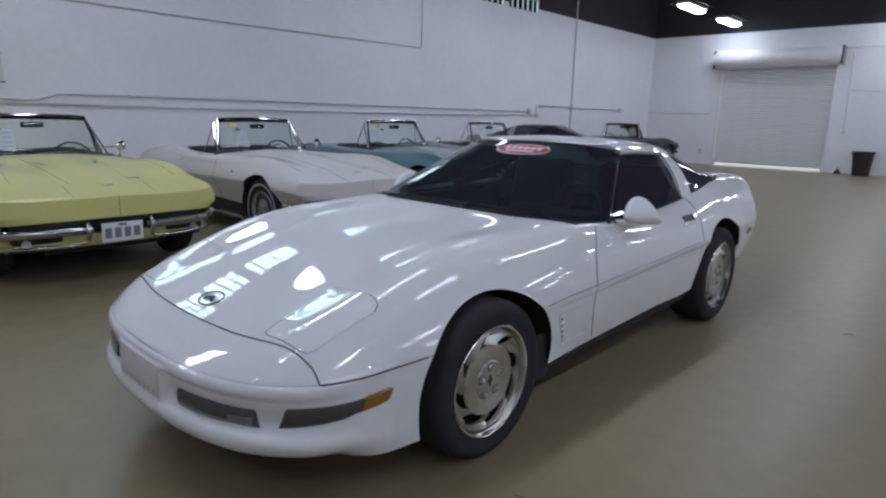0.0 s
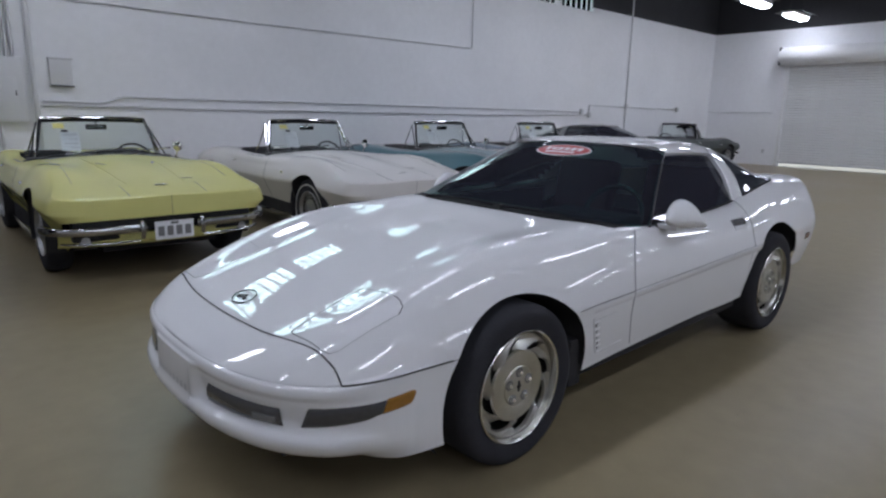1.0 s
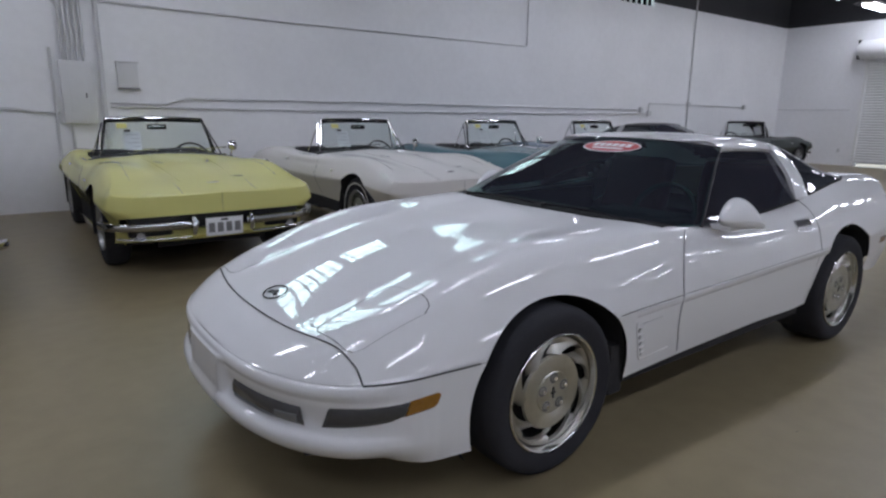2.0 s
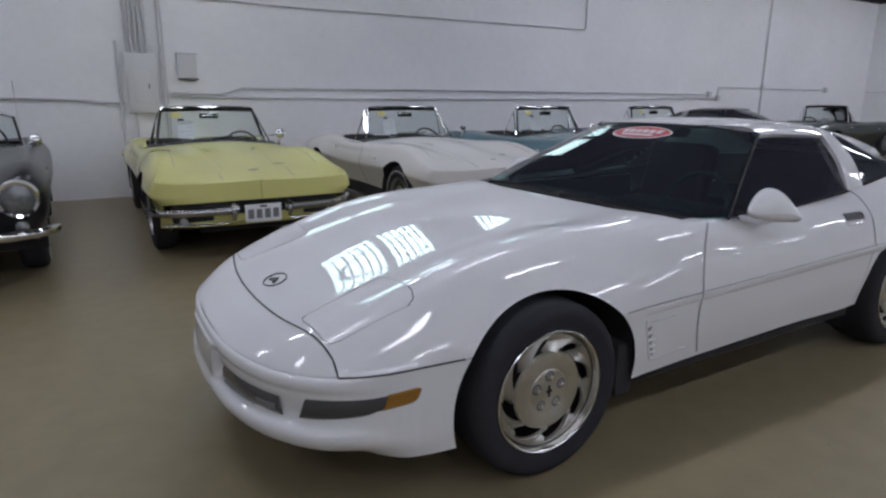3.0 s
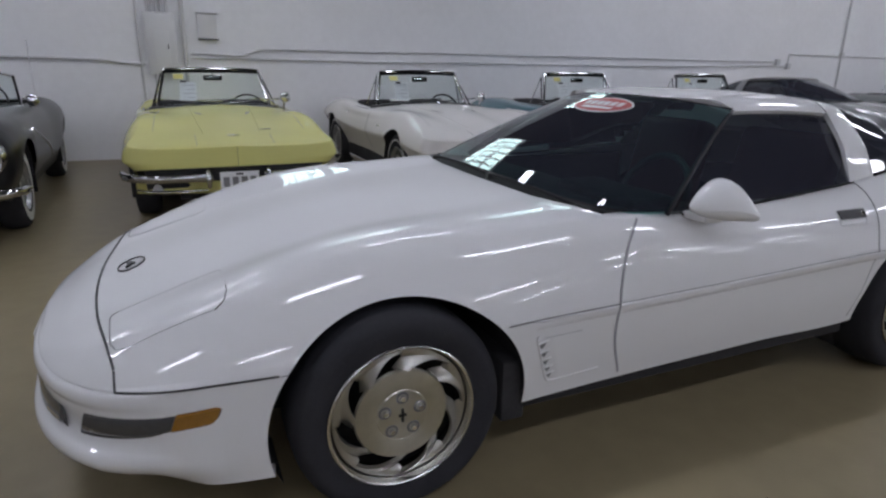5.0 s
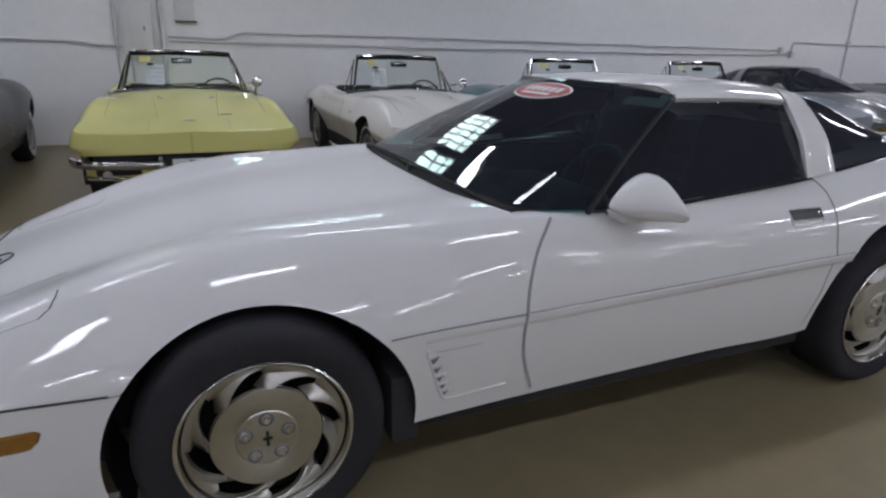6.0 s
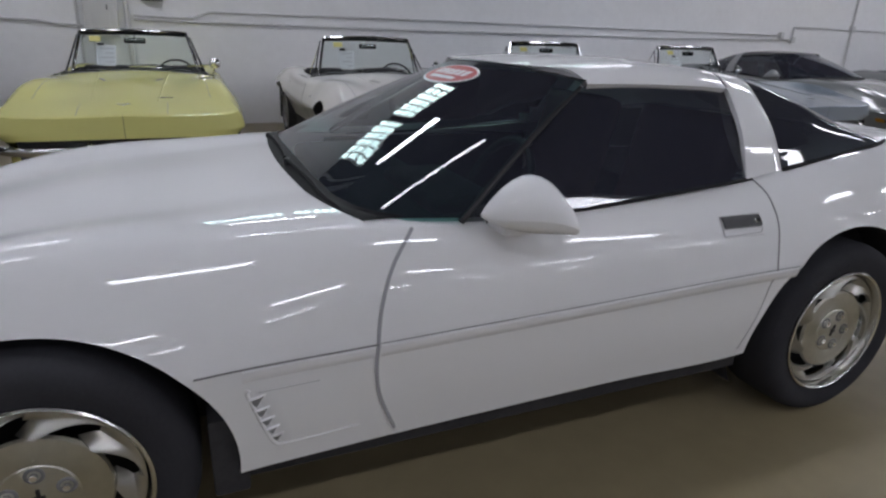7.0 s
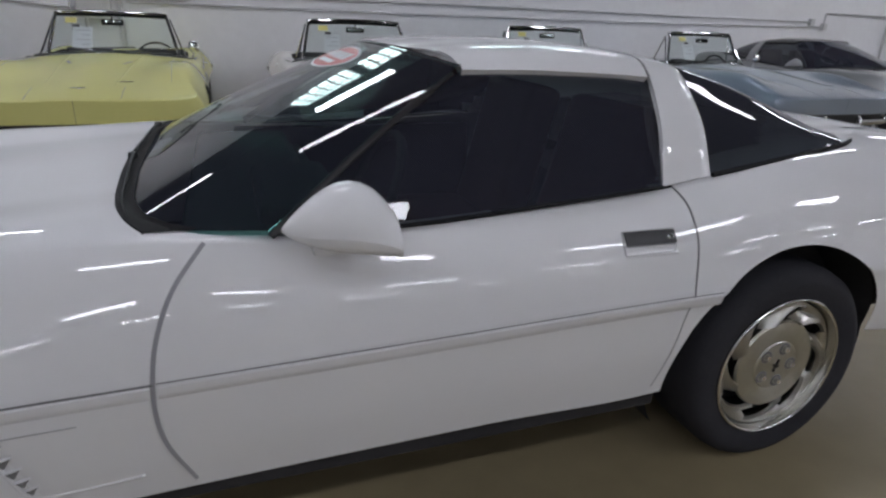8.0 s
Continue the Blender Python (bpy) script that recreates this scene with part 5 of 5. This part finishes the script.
def roadster(m, paint, label, seats=CABIN, whitewall=False, plate=True, group="row of parked convertibles"):
    """A sixties open two-seater: sharp belt crease, humped fenders, split chrome bumpers, upright windscreen."""
    car = empty("convertible_car", m, label, "car", group)
    wide = curve((-0.83, 0.84), (-0.55, 0.862), (-0.2, 0.876), (0.1, 0.878), (0.6, 0.862), (1.3, 0.85), (2.0, 0.862), (2.5, 0.885), (3.0, 0.85), (3.6, 0.70))
    zsill = curve((-0.83, 0.445), (-0.6, 0.34), (-0.4, 0.24), (0.4, 0.21), (2.0, 0.21), (3.0, 0.28), (3.6, 0.36))
    zc = curve((-0.83, 0.560), (-0.4, 0.59), (0.0, 0.615), (0.8, 0.60), (1.6, 0.60), (2.4, 0.65), (3.6, 0.70))
    zsh = curve((-0.83, 0.668), (-0.7, 0.700), (-0.45, 0.768), (-0.1, 0.855), (0.15, 0.872), (0.6, 0.850), (1.0, 0.835), (1.8, 0.84), (2.2, 0.868), (2.5, 0.882), (2.9, 0.855), (3.6, 0.73))
    ysh = curve((-0.83, 0.965), (-0.68, 0.94), (-0.5, 0.87), (0.0, 0.78), (0.5, 0.80), (1.0, 0.87), (1.8, 0.86), (2.4, 0.78), (3.0, 0.78), (3.6, 0.85))
    zmid = curve((-0.83, 0.676), (-0.6, 0.724), (-0.3, 0.765), (0.1, 0.815), (0.5, 0.85), (1.04, 0.877), (1.35, 0.86), (2.0, 0.85), (2.5, 0.862), (3.0, 0.84), (3.6, 0.735))
    ztop = curve((-0.83, 0.680), (-0.6, 0.732), (-0.3, 0.785), (0.1, 0.845), (0.5, 0.88), (1.04, 0.897), (1.35, 0.87), (2.0, 0.86), (2.5, 0.868), (3.0, 0.845), (3.6, 0.74))
    lines = [(const(0.79), zsill), (const(0.90), sum_of(zsill, zc, 0.55)), (const(1.0), zc), (lambda x: 1 - 0.34 * (1 - ysh(x)), sum_of(zc, zsh, 0.6)),
             (ysh, zsh), (lambda x: 0.5 * ysh(x), zmid), (const(0.0), ztop)]
    sh = Shell(-0.83, -0.63, 3.1, 3.62, wide, lines, (3.6, 2.6), (18, 120, 16), 7, crisp={2: const(0.9), 4: curve((-0.83, 1.0), (-0.55, 0.9), (-0.2, 0.3), (0.1, 0.0))})
    sh.arch(0.0, 0.335, 0.375)
    sh.arch(2.49, 0.335, 0.37)
    def part_of(c, s):
        x, y, z = c
        if 1.23 < x < 2.17 and s > 4.15:
            return None
        if s < 1.1 and x < -0.56 and abs(y) < 0.76:
            return None
        if x < 0.98 and abs(y) < 0.58 and s > 4 and x > -0.35:
            return 1
        if 0.98 < x < 1.96 and s < 4.2:
            return 2 if y < 0 else 3
        return 0
    sh.parts(part_of, ["body", "bonnet", "door", "door"], [paint] * 4, car)
    for cx, r in ((0.0, 0.379), (2.49, 0.374)):
        for s in (-1, 1):
            rows = []
            for a in np.linspace(math.pi * 1.1, -math.pi * 0.1, 30):
                x, z = cx + r * math.cos(a), 0.335 + r * math.sin(a)
                rows.append([(x, s * float(wide(x)) * 0.955, z), (x, s * 0.48, z)])
            solid("wheel_well", sheet(rows), UNDER, car)
    solid("floor_pan", boxed((-0.5, -0.46, 0.205), (3.2, 0.46, 0.42)), UNDER, car)
    solid("floor_pan", boxed((0.38, -0.74, 0.2), (2.1, 0.74, 0.36)), UNDER, car)
    for x, s in ((0.0, -1), (0.0, 1), (2.49, -1), (2.49, 1)):
        disc_wheel(car, x, s * 0.80, 0.334, s, whitewall)
    # nose: dark grille recess, valance, split bumpers
    solid("grille", boxed((-0.72, -0.70, 0.34), (-0.60, 0.70, 0.53), 0.02), TRIM, car, "black grille recess")
    for k in range(5):
        solid("grille_bar", boxed((-0.742, -0.60, 0.405 + 0.024 * k), (-0.722, 0.60, 0.413 + 0.024 * k), 0.002), LENS, car)
    solid("valance", sheet([[Vector((x0 + 0.16 * (abs(y) / 0.78) ** 3, y, z)) for x0, z in ((-0.70, 0.395), (-0.74, 0.38), (-0.735, 0.325), (-0.69, 0.285))] for y in np.linspace(-0.78, 0.78, 33)], 0.01), paint, car)
    for s in (-1, 1):
        path = smooth_path([(-0.815, 0.20, 0.425), (-0.82, 0.33, 0.428), (-0.81, 0.50, 0.43), (-0.79, 0.66, 0.432), (-0.72, 0.79, 0.435), (-0.62, 0.865, 0.437), (-0.52, 0.89, 0.438)])
        solid("bumper", bumper_bar(path, s, 0.062), DIMCHROME, car, "chrome front bumper half")
        solid("bumper_guard", tube([(-0.82, s * 0.235, 0.35), (-0.84, s * 0.235, 0.40), (-0.835, s * 0.235, 0.45), (-0.81, s * 0.235, 0.49)], [0.016, 0.022, 0.022, 0.014], 10), DIMCHROME, car)
        path = smooth_path([(-0.785, 0.25, 0.325), (-0.79, 0.45, 0.327), (-0.75, 0.66, 0.33), (-0.66, 0.78, 0.335)], 24)
        solid("lower_bumper_bar", bumper_bar(path, s, 0.018, 0.02), DIMCHROME, car)
        solid("parking_lamp", moved(lathe([(0.0, -0.012), (0.03, -0.01), (0.038, 0.0), (0.042, -0.006), (0.046, 0.004)][::-1], 20), pose(-0.712, s * 0.62, 0.352, 0, 0, -90)), CLEARLENS, car)
        for yy in (0.30,):
            solid("lamp_door_seam", ribbon([sh.top(x, s * yy, 0.001) for x in np.linspace(-0.80, -0.52, 12)], (0, 0, 1), 0.003), FINEGAP, car)
        solid("bonnet_seam", ribbon([sh.top(x, s * (0.60 - 0.04 * x), 0.001) for x in np.linspace(-0.42, 0.98, 30)], (0, 0, 1), 0.003), FINEGAP, car)
        solid("door_seam", ribbon([sh.side(0.98, z, 0.001, s) for z in np.linspace(0.23, 0.82, 20)], (0, s, 0.2), 0.006), GAP, car)
        solid("rocker_trim", boxed((0.42, min(s * 0.765, s * 0.79), 0.18), (2.08, max(s * 0.765, s * 0.79), 0.235), 0.008), CHROME, car, "bright rocker trim")
        solid("fender_badge", moved(boxed((-0.03, -0.004, -0.012), (0.03, 0.004, 0.012), 0.002), Matrix.Translation(sh.side(0.55, 0.70, 0.003, s))), CHROME, car)
        solid("door_handle", moved(boxed((-0.06, -0.012, -0.008), (0.06, 0.012, 0.008), 0.005), Matrix.Translation(sh.side(1.85, 0.76, 0.014, s))), CHROME, car)
    solid("door_mirror", merge(tube([(1.21, -0.72, 0.84), (1.19, -0.73, 0.93)], 0.010, 8), moved(lathe([(0.0, -0.03), (0.03, -0.026), (0.05, -0.008), (0.055, 0.0), (0.05, 0.006), (0.0, 0.008)][::-1], 24), pose(1.19, -0.74, 0.96, 0, 0, -90))), CHROME, car, "round chrome door mirror")
    e = sh.top(-0.60, 0, 0.006)
    solid("nose_badge", merge(moved(boxed((-0.012, -0.05, 0), (0.012, 0.01, 0.006), 0.002), Matrix.Translation(e) @ pose(0, 0, 0, 0, 0, 28)), moved(boxed((-0.012, -0.01, 0), (0.012, 0.05, 0.006), 0.002), Matrix.Translation(e) @ pose(0, 0, 0, 0, 0, -28))), CHROME, car, "crossed flags badge")
    solid("bonnet_script", boxed((-0.35, -0.34, sh.top(-0.35, -0.3).z + 0.001), (-0.33, -0.22, sh.top(-0.35, -0.3).z + 0.005), 0.001), TRIM, car)
    for s in (-1, 1):
        solid("bonnet_vent", ribbon([sh.top(0.30 + 0.16 * f, s * (0.20 + 0.05 * f), 0.0015) for f in np.linspace(0, 1, 6)], (0, 0, 1), 0.022), TRIM, car)
        solid("bonnet_ridge", tube([sh.top(x, s * (0.24 + 0.05 * (x + 0.3)), -0.004) for x in np.linspace(-0.45, 0.92, 24)], 0.008, 6), paint, car)
    if plate:
        p = new("front_plate")
        p.parent = car
        p.matrix_local = pose(-0.845, 0, 0.40, 0, -4, 0)
        tagged(p, label="white plate with dark characters")
        solid("plate_face", boxed((-0.004, -0.152, -0.076), (0.004, 0.152, 0.076), 0.003), PAPER, p)
        for k in range(4):
            y = 0.105 - 0.07 * k
            solid("plate_bar", boxed((-0.0055, y - 0.024, -0.045), (-0.0042, y + 0.024, 0.035)), FINEGAP, p)
        solid("plate_mark", boxed((-0.0055, -0.03, 0.05), (-0.0042, 0.03, 0.066)), INK, p)
    # windscreen and cockpit, drawn a little forward of their place and set back together
    outside = set(car.children)
    wl = lambda v: Vector((1.02 + 0.13 * abs(v) ** 2.2, 0.585 * v, 0.885 - 0.02 * v * v))
    wh = lambda v: Vector((1.24 + 0.07 * abs(v) ** 2.2, 0.49 * v, 1.258 - 0.012 * v * v))
    vv = np.linspace(-1, 1, 25)
    solid("windscreen", sheet([[wl(v).lerp(wh(v), w) + Vector((-0.01 * math.sin(math.pi * w), 0, 0)) for v in vv] for w in np.linspace(0, 1, 9)]), CLEAR, car, "clear upright windscreen").visible_shadow = False
    solid("windscreen_frame", merge(tube([wl(-1) + Vector((0.02, 0, -0.06)), *[wl(-1).lerp(wh(-1), w) for w in np.linspace(0, 1, 6)], *[wh(v) for v in vv[1:-1]], *[wh(1).lerp(wl(1), w) for w in np.linspace(0, 1, 6)], wl(1) + Vector((0.02, 0, -0.06))], 0.017, 8)), DIMCHROME, car, "chrome windscreen frame")
    solid("header_pad", tube([wh(v) + Vector((0.028, 0, -0.014)) for v in vv], 0.026, 8), TRIM, car, "black padded windscreen header")
    solid("cowl_trim", tube([wl(v) + Vector((-0.01, 0, 0.0)) for v in vv], 0.012, 8), CHROME, car)
    for s in (-1, 1):
        solid("vent_window", tube([(1.12, s * 0.64, 0.86), (1.35, s * 0.525, 1.20), (1.42, s * 0.63, 0.86)], 0.009, 6), CHROME, car)
        solid("wiper", tube([(0.93, s * 0.24 + 0.12, 0.905), (0.985, s * 0.24 - 0.16, 0.928), (1.04, s * 0.24 - 0.44, 0.940)], [0.007, 0.006, 0.007], 6), CHROME, car, "thin chrome wiper arm")
    solid("cowl_vent", sheet([[sh.top(x + 0.19, y, 0.002) - Vector((0.19, 0, 0)) for y in np.linspace(-0.52, 0.52, 17)] for x in (0.84, 0.92, 1.0)]), TRIM, car, "dark cowl vent panel")
    glass_mirror = solid("inside_mirror", boxed((1.245, -0.10, 1.135), (1.265, 0.10, 1.19), 0.012), TRIM, car)
    solid("mirror_face", boxed((1.238, -0.085, 1.145), (1.246, 0.085, 1.18), 0.006), CHROME, glass_mirror)
    solid("mirror_stem", tube([(1.25, 0, 1.185), (1.265, 0, 1.235)], 0.007, 6), CHROME, glass_mirror)
    solid("price_sheet", moved(boxed((-0.001, -0.085, -0.115), (0.001, 0.085, 0.115)), pose(1.165, 0.27, 1.02, 4, 32, 0)), PAPER, car, "white sheet behind the windscreen")
    for k in range(4):
        solid("sheet_print", moved(boxed((-0.002, -0.07, 0.07 - 0.05 * k), (-0.0012, 0.055 - 0.05 * (k % 2), 0.077 - 0.05 * k)), pose(1.165, 0.27, 1.02, 0, 32, 0)), PANELLINE, car)
    solid("yellow_tag", moved(boxed((-0.002, -0.05, -0.03), (0.002, 0.05, 0.03)), pose(1.215, 0.355, 1.175, 0, 30, 0)), TAGYELLOW, car)
    solid("dark_tag", moved(boxed((-0.002, -0.03, -0.012), (0.002, 0.03, 0.012)), pose(1.185, 0.31, 1.125, 0, 30, 0)), INK, car)
    # cockpit
    solid("cockpit_tub", merge(boxed((0.98, -0.72, 0.36), (2.0, 0.72, 0.38)), boxed((0.95, -0.72, 0.38), (0.99, 0.72, 0.85)), boxed((1.97, -0.72, 0.38), (2.01, 0.72, 0.86)), boxed((0.98, -0.745, 0.38), (2.0, -0.70, 0.835)), boxed((0.98, 0.70, 0.38), (2.0, 0.745, 0.835))), seats, car)
    solid("dashboard", boxed((0.98, -0.68, 0.68), (1.16, 0.68, 0.87), 0.04, 3), CABIN, car)
    solid("steering_wheel", moved(tube([(0, 0.2 * math.cos(a), 0.2 * math.sin(a)) for a in np.linspace(0, 2 * math.pi, 25)[:-1]], 0.011, 8, True), pose(1.30, -0.36, 0.79, 0, 22, 0)), CABIN, car)
    for s in (-1, 1):
        solid("seat", merge(boxed((1.35, s * 0.36 - 0.24, 0.38), (1.85, s * 0.36 + 0.24, 0.52), 0.05, 3), moved(boxed((-0.07, -0.23, 0), (0.07, 0.23, 0.48), 0.05, 3), pose(1.86, s * 0.36, 0.42, 0, 16, 0))), seats, car)
    for ob in set(car.children) - outside:
        ob.location.x = 0.19
    return car


def parked(x, front, turn=0.0):
    return pose(x, front, 0, 0, 0, 90 + turn)


roadster(parked(-0.08, 3.66), YELLOW, "pale yellow open convertible with chrome bumpers and white plate")
roadster(parked(2.32, 3.45), CREAM, "ivory open convertible with chrome trim and raised windscreen", plate=False, whitewall="thin")
roadster(parked(4.68, 3.45), TEAL, "teal blue open convertible with a chrome framed windscreen", plate=False)
roadster(parked(7.00, 3.42), STEELBLUE, "steel blue open convertible with chrome bumpers", plate=False)
coupe(parked(9.45, 3.6), GREYPAINT, "pewter grey sports coupe with a black roof panel", roof=BLACKPAINT)
roadster(pose(16.3, 6.2, 0, 0, 0, 180), GREENPAINT, "dark green open convertible near the end wall", plate=False)


def fifties_roadster(m):
    """A rounded fifties open car: round headlamps, oval toothed grille, silver side cove, wraparound screen, whitewalls."""
    car = empty("convertible_car", m, "black fifties convertible with silver side coves and whitewall tyres", "car", "row of parked convertibles")
    wide = curve((-0.75, 0.84), (-0.4, 0.875), (0.0, 0.89), (0.8, 0.86), (1.6, 0.86), (2.5, 0.89), (3.1, 0.82), (3.5, 0.72))
    zsill = curve((-0.75, 0.40), (-0.5, 0.32), (-0.3, 0.28), (0.4, 0.24), (2.1, 0.24), (3.0, 0.32), (3.5, 0.4))
    zc = curve((-0.75, 0.56), (0.0, 0.60), (0.8, 0.58), (1.6, 0.58), (2.5, 0.62), (3.5, 0.62))
    zsh = curve((-0.75, 0.70), (-0.6, 0.79), (-0.35, 0.865), (0.0, 0.895), (0.5, 0.90), (1.2, 0.90), (1.7, 0.88), (2.3, 0.93), (2.9, 0.88), (3.5, 0.70))
    ysh = curve((-0.75, 0.86), (-0.4, 0.84), (0.0, 0.84), (0.8, 0.86), (1.6, 0.86), (2.4, 0.80), (3.5, 0.8))
    zmid = curve((-0.75, 0.66), (-0.5, 0.73), (-0.2, 0.79), (0.3, 0.84), (0.8, 0.89), (1.3, 0.90), (2.2, 0.92), (2.8, 0.86), (3.5, 0.70))
    ztop = curve((-0.75, 0.70), (-0.5, 0.79), (-0.2, 0.85), (0.3, 0.90), (0.8, 0.93), (1.3, 0.92), (2.2, 0.93), (2.8, 0.88), (3.5, 0.70))
    lines = [(const(0.88), zsill), (const(0.97), sum_of(zsill, zc, 0.55)), (const(1.0), zc), (lambda x: 1 - 0.12 * (1 - ysh(x)), sum_of(zc, zsh, 0.62)),
             (ysh, zsh), (lambda x: 0.55 * ysh(x), zmid), (const(0.0), ztop)]
    sh = Shell(-0.75, -0.45, 3.0, 3.5, wide, lines, (3.0, 2.4), (18, 110, 16), 7)
    sh.arch(0.0, 0.34, 0.38)
    sh.arch(2.59, 0.34, 0.37)
    def part_of(c, s):
        x, y, z = c
        if 1.05 < x < 2.0 and s > 4.15:
            return None
        if 0.42 < x < 1.62 and 0.35 < z < 0.36 + 0.40 * (1 - (x - 0.42) / 1.25) ** 0.7 and s < 3.6:
            return 2 if y < 0 else 3
        if x < 0.8 and abs(y) < 0.5 and s > 4 and x > -0.5:
            return 1
        return 0
    sh.parts(part_of, ["body", "bonnet", "side_cove", "side_cove"], [BLACKPAINT, BLACKPAINT, SILVERCOVE, SILVERCOVE], car)
    for cx in (0.0, 2.59):
        for s in (-1, 1):
            rows = []
            for a in np.linspace(math.pi * 1.1, -math.pi * 0.1, 30):
                x, z = cx + 0.384 * math.cos(a), 0.34 + 0.384 * math.sin(a)
                rows.append([(x, s * float(wide(x)) * 0.95, z), (x, s * 0.48, z)])
            solid("wheel_well", sheet(rows), UNDER, car)
            disc_wheel(car, cx, s * 0.80, 0.344, s, True, 0.345)
    solid("floor_pan", merge(boxed((-0.5, -0.46, 0.24), (3.0, 0.46, 0.42)), boxed((0.4, -0.74, 0.24), (2.2, 0.74, 0.36))), UNDER, car)
    for s in (-1, 1):
        m0 = pose(-0.70, s * 0.70, 0.650, 0, 0, -90)
        solid("headlamp_ring", moved(lathe([(0.105, -0.03), (0.125, -0.035), (0.132, -0.01), (0.135, 0.14)][::-1], 40), m0), CHROME, car, "chrome headlamp ring")
        solid("headlamp_lens", moved(lathe([(0.0, -0.045), (0.05, -0.040), (0.09, -0.026), (0.106, -0.012)][::-1], 40), m0), HEADLENS, car, "clear round headlamp lens")
        solid("parking_lamp", moved(lathe([(0.0, -0.02), (0.03, -0.014), (0.042, 0.0), (0.044, 0.06)][::-1], 24), pose(-0.735, s * 0.70, 0.455, 0, 0, -90)), HEADLENS, car)
        solid("bumper", tube([(-0.80, s * 0.42, 0.41), (-0.80, s * 0.6, 0.405), (-0.74, s * 0.78, 0.405), (-0.60, s * 0.90, 0.405), (-0.48, s * 0.925, 0.405)], [0.02, 0.036, 0.036, 0.034, 0.015], 10), CHROME, car, "chrome corner bumper")
        solid("bumper_guard", tube([(-0.84, s * 0.45, 0.33), (-0.86, s * 0.45, 0.42), (-0.82, s * 0.45, 0.50)], 0.026, 8), CHROME, car)
        solid("cove_trim", tube([sh.side(x, 0.36 + 0.40 * (1 - (x - 0.42) / 1.25) ** 0.7, 0.004, s) for x in np.linspace(0.44, 1.64, 24)], 0.008, 6), CHROME, car, "chrome cove edge trim")
    solid("grille_surround", tube([(-0.765, 0.42 * math.cos(a), 0.475 + 0.125 * math.sin(a)) for a in np.linspace(0, 2 * math.pi, 41)[:-1]], 0.022, 8, True), CHROME, car, "chrome oval grille surround")
    solid("grille_recess", sheet([[(-0.757, 0.42 * r * math.cos(a), 0.475 + 0.125 * r * math.sin(a)) for a in np.linspace(0, 2 * math.pi, 33)] for r in (0.01, 0.5, 1)]), TRIM, car)
    for k in range(11):
        y = -0.34 + 0.068 * k
        solid("grille_tooth", moved(ball((0, 0, 0), (0.03, 0.016, 0.10 * math.sqrt(max(0.2, 1 - (y / 0.45) ** 2))), 10, 8), pose(-0.775, y, 0.475)), CHROME, car)
    arc = [(1.42 - 0.40 * math.cos(a) - 0.12, 0.70 * math.sin(a)) for a in np.linspace(-1.45, 1.45, 29)]
    lowr = [Vector((x, y, 0.90)) for x, y in arc]
    topr = [Vector((x + 0.16, y * 0.93, 1.25 - 0.08 * (abs(y) / 0.7) ** 4)) for x, y in arc]
    solid("windscreen", sheet([[a.lerp(b, w) for a, b in zip(lowr, topr)] for w in np.linspace(0, 1, 7)]), CLEAR, car, "clear wraparound windscreen").visible_shadow = False
    solid("windscreen_frame", tube(lowr[:1] + topr + lowr[-1:], 0.015, 8), CHROME, car, "chrome windscreen frame")
    solid("cowl_trim", tube(lowr, 0.014, 8), CHROME, car)
    solid("door_mirror", merge(tube([(1.20, -0.76, 0.86), (1.18, -0.79, 0.93)], 0.01, 8), moved(lathe([(0.0, -0.035), (0.03, -0.03), (0.052, -0.008), (0.056, 0.0), (0.0, 0.008)][::-1], 24), pose(1.18, -0.80, 0.955, 0, 0, -90))), CHROME, car, "round chrome door mirror")
    solid("aerial", tube([(2.75, -0.62, 0.88), (2.78, -0.62, 1.55)], 0.004, 6), CHROME, car)
    solid("cockpit_tub", merge(boxed((1.05, -0.74, 0.36), (2.0, 0.74, 0.38)), boxed((1.02, -0.74, 0.38), (1.06, 0.74, 0.86)), boxed((1.98, -0.74, 0.38), (2.02, 0.74, 0.88)), boxed((1.05, -0.77, 0.38), (2.0, -0.72, 0.87)), boxed((1.05, 0.72, 0.38), (2.0, 0.77, 0.87))), CABIN, car)
    solid("steering_wheel", moved(tube([(0, 0.21 * math.cos(a), 0.21 * math.sin(a)) for a in np.linspace(0, 2 * math.pi, 25)[:-1]], 0.011, 8, True), pose(1.42, -0.36, 0.92, 0, 25, 0)), CABIN, car)
    for s in (-1, 1):
        solid("seat", merge(boxed((1.45, s * 0.36 - 0.24, 0.38), (1.9, s * 0.36 + 0.24, 0.54), 0.05, 3), moved(boxed((-0.07, -0.23, 0), (0.07, 0.23, 0.46), 0.05, 3), pose(1.9, s * 0.36, 0.44, 0, 14, 0))), CABIN, car)
    solid("price_sheet", boxed((1.22, -0.03, 0.94), (1.224, 0.2, 1.16)), PAPER, car, "white sheet behind the windscreen")
    return car


fifties_roadster(parked(-2.50, 3.45, 2.0))
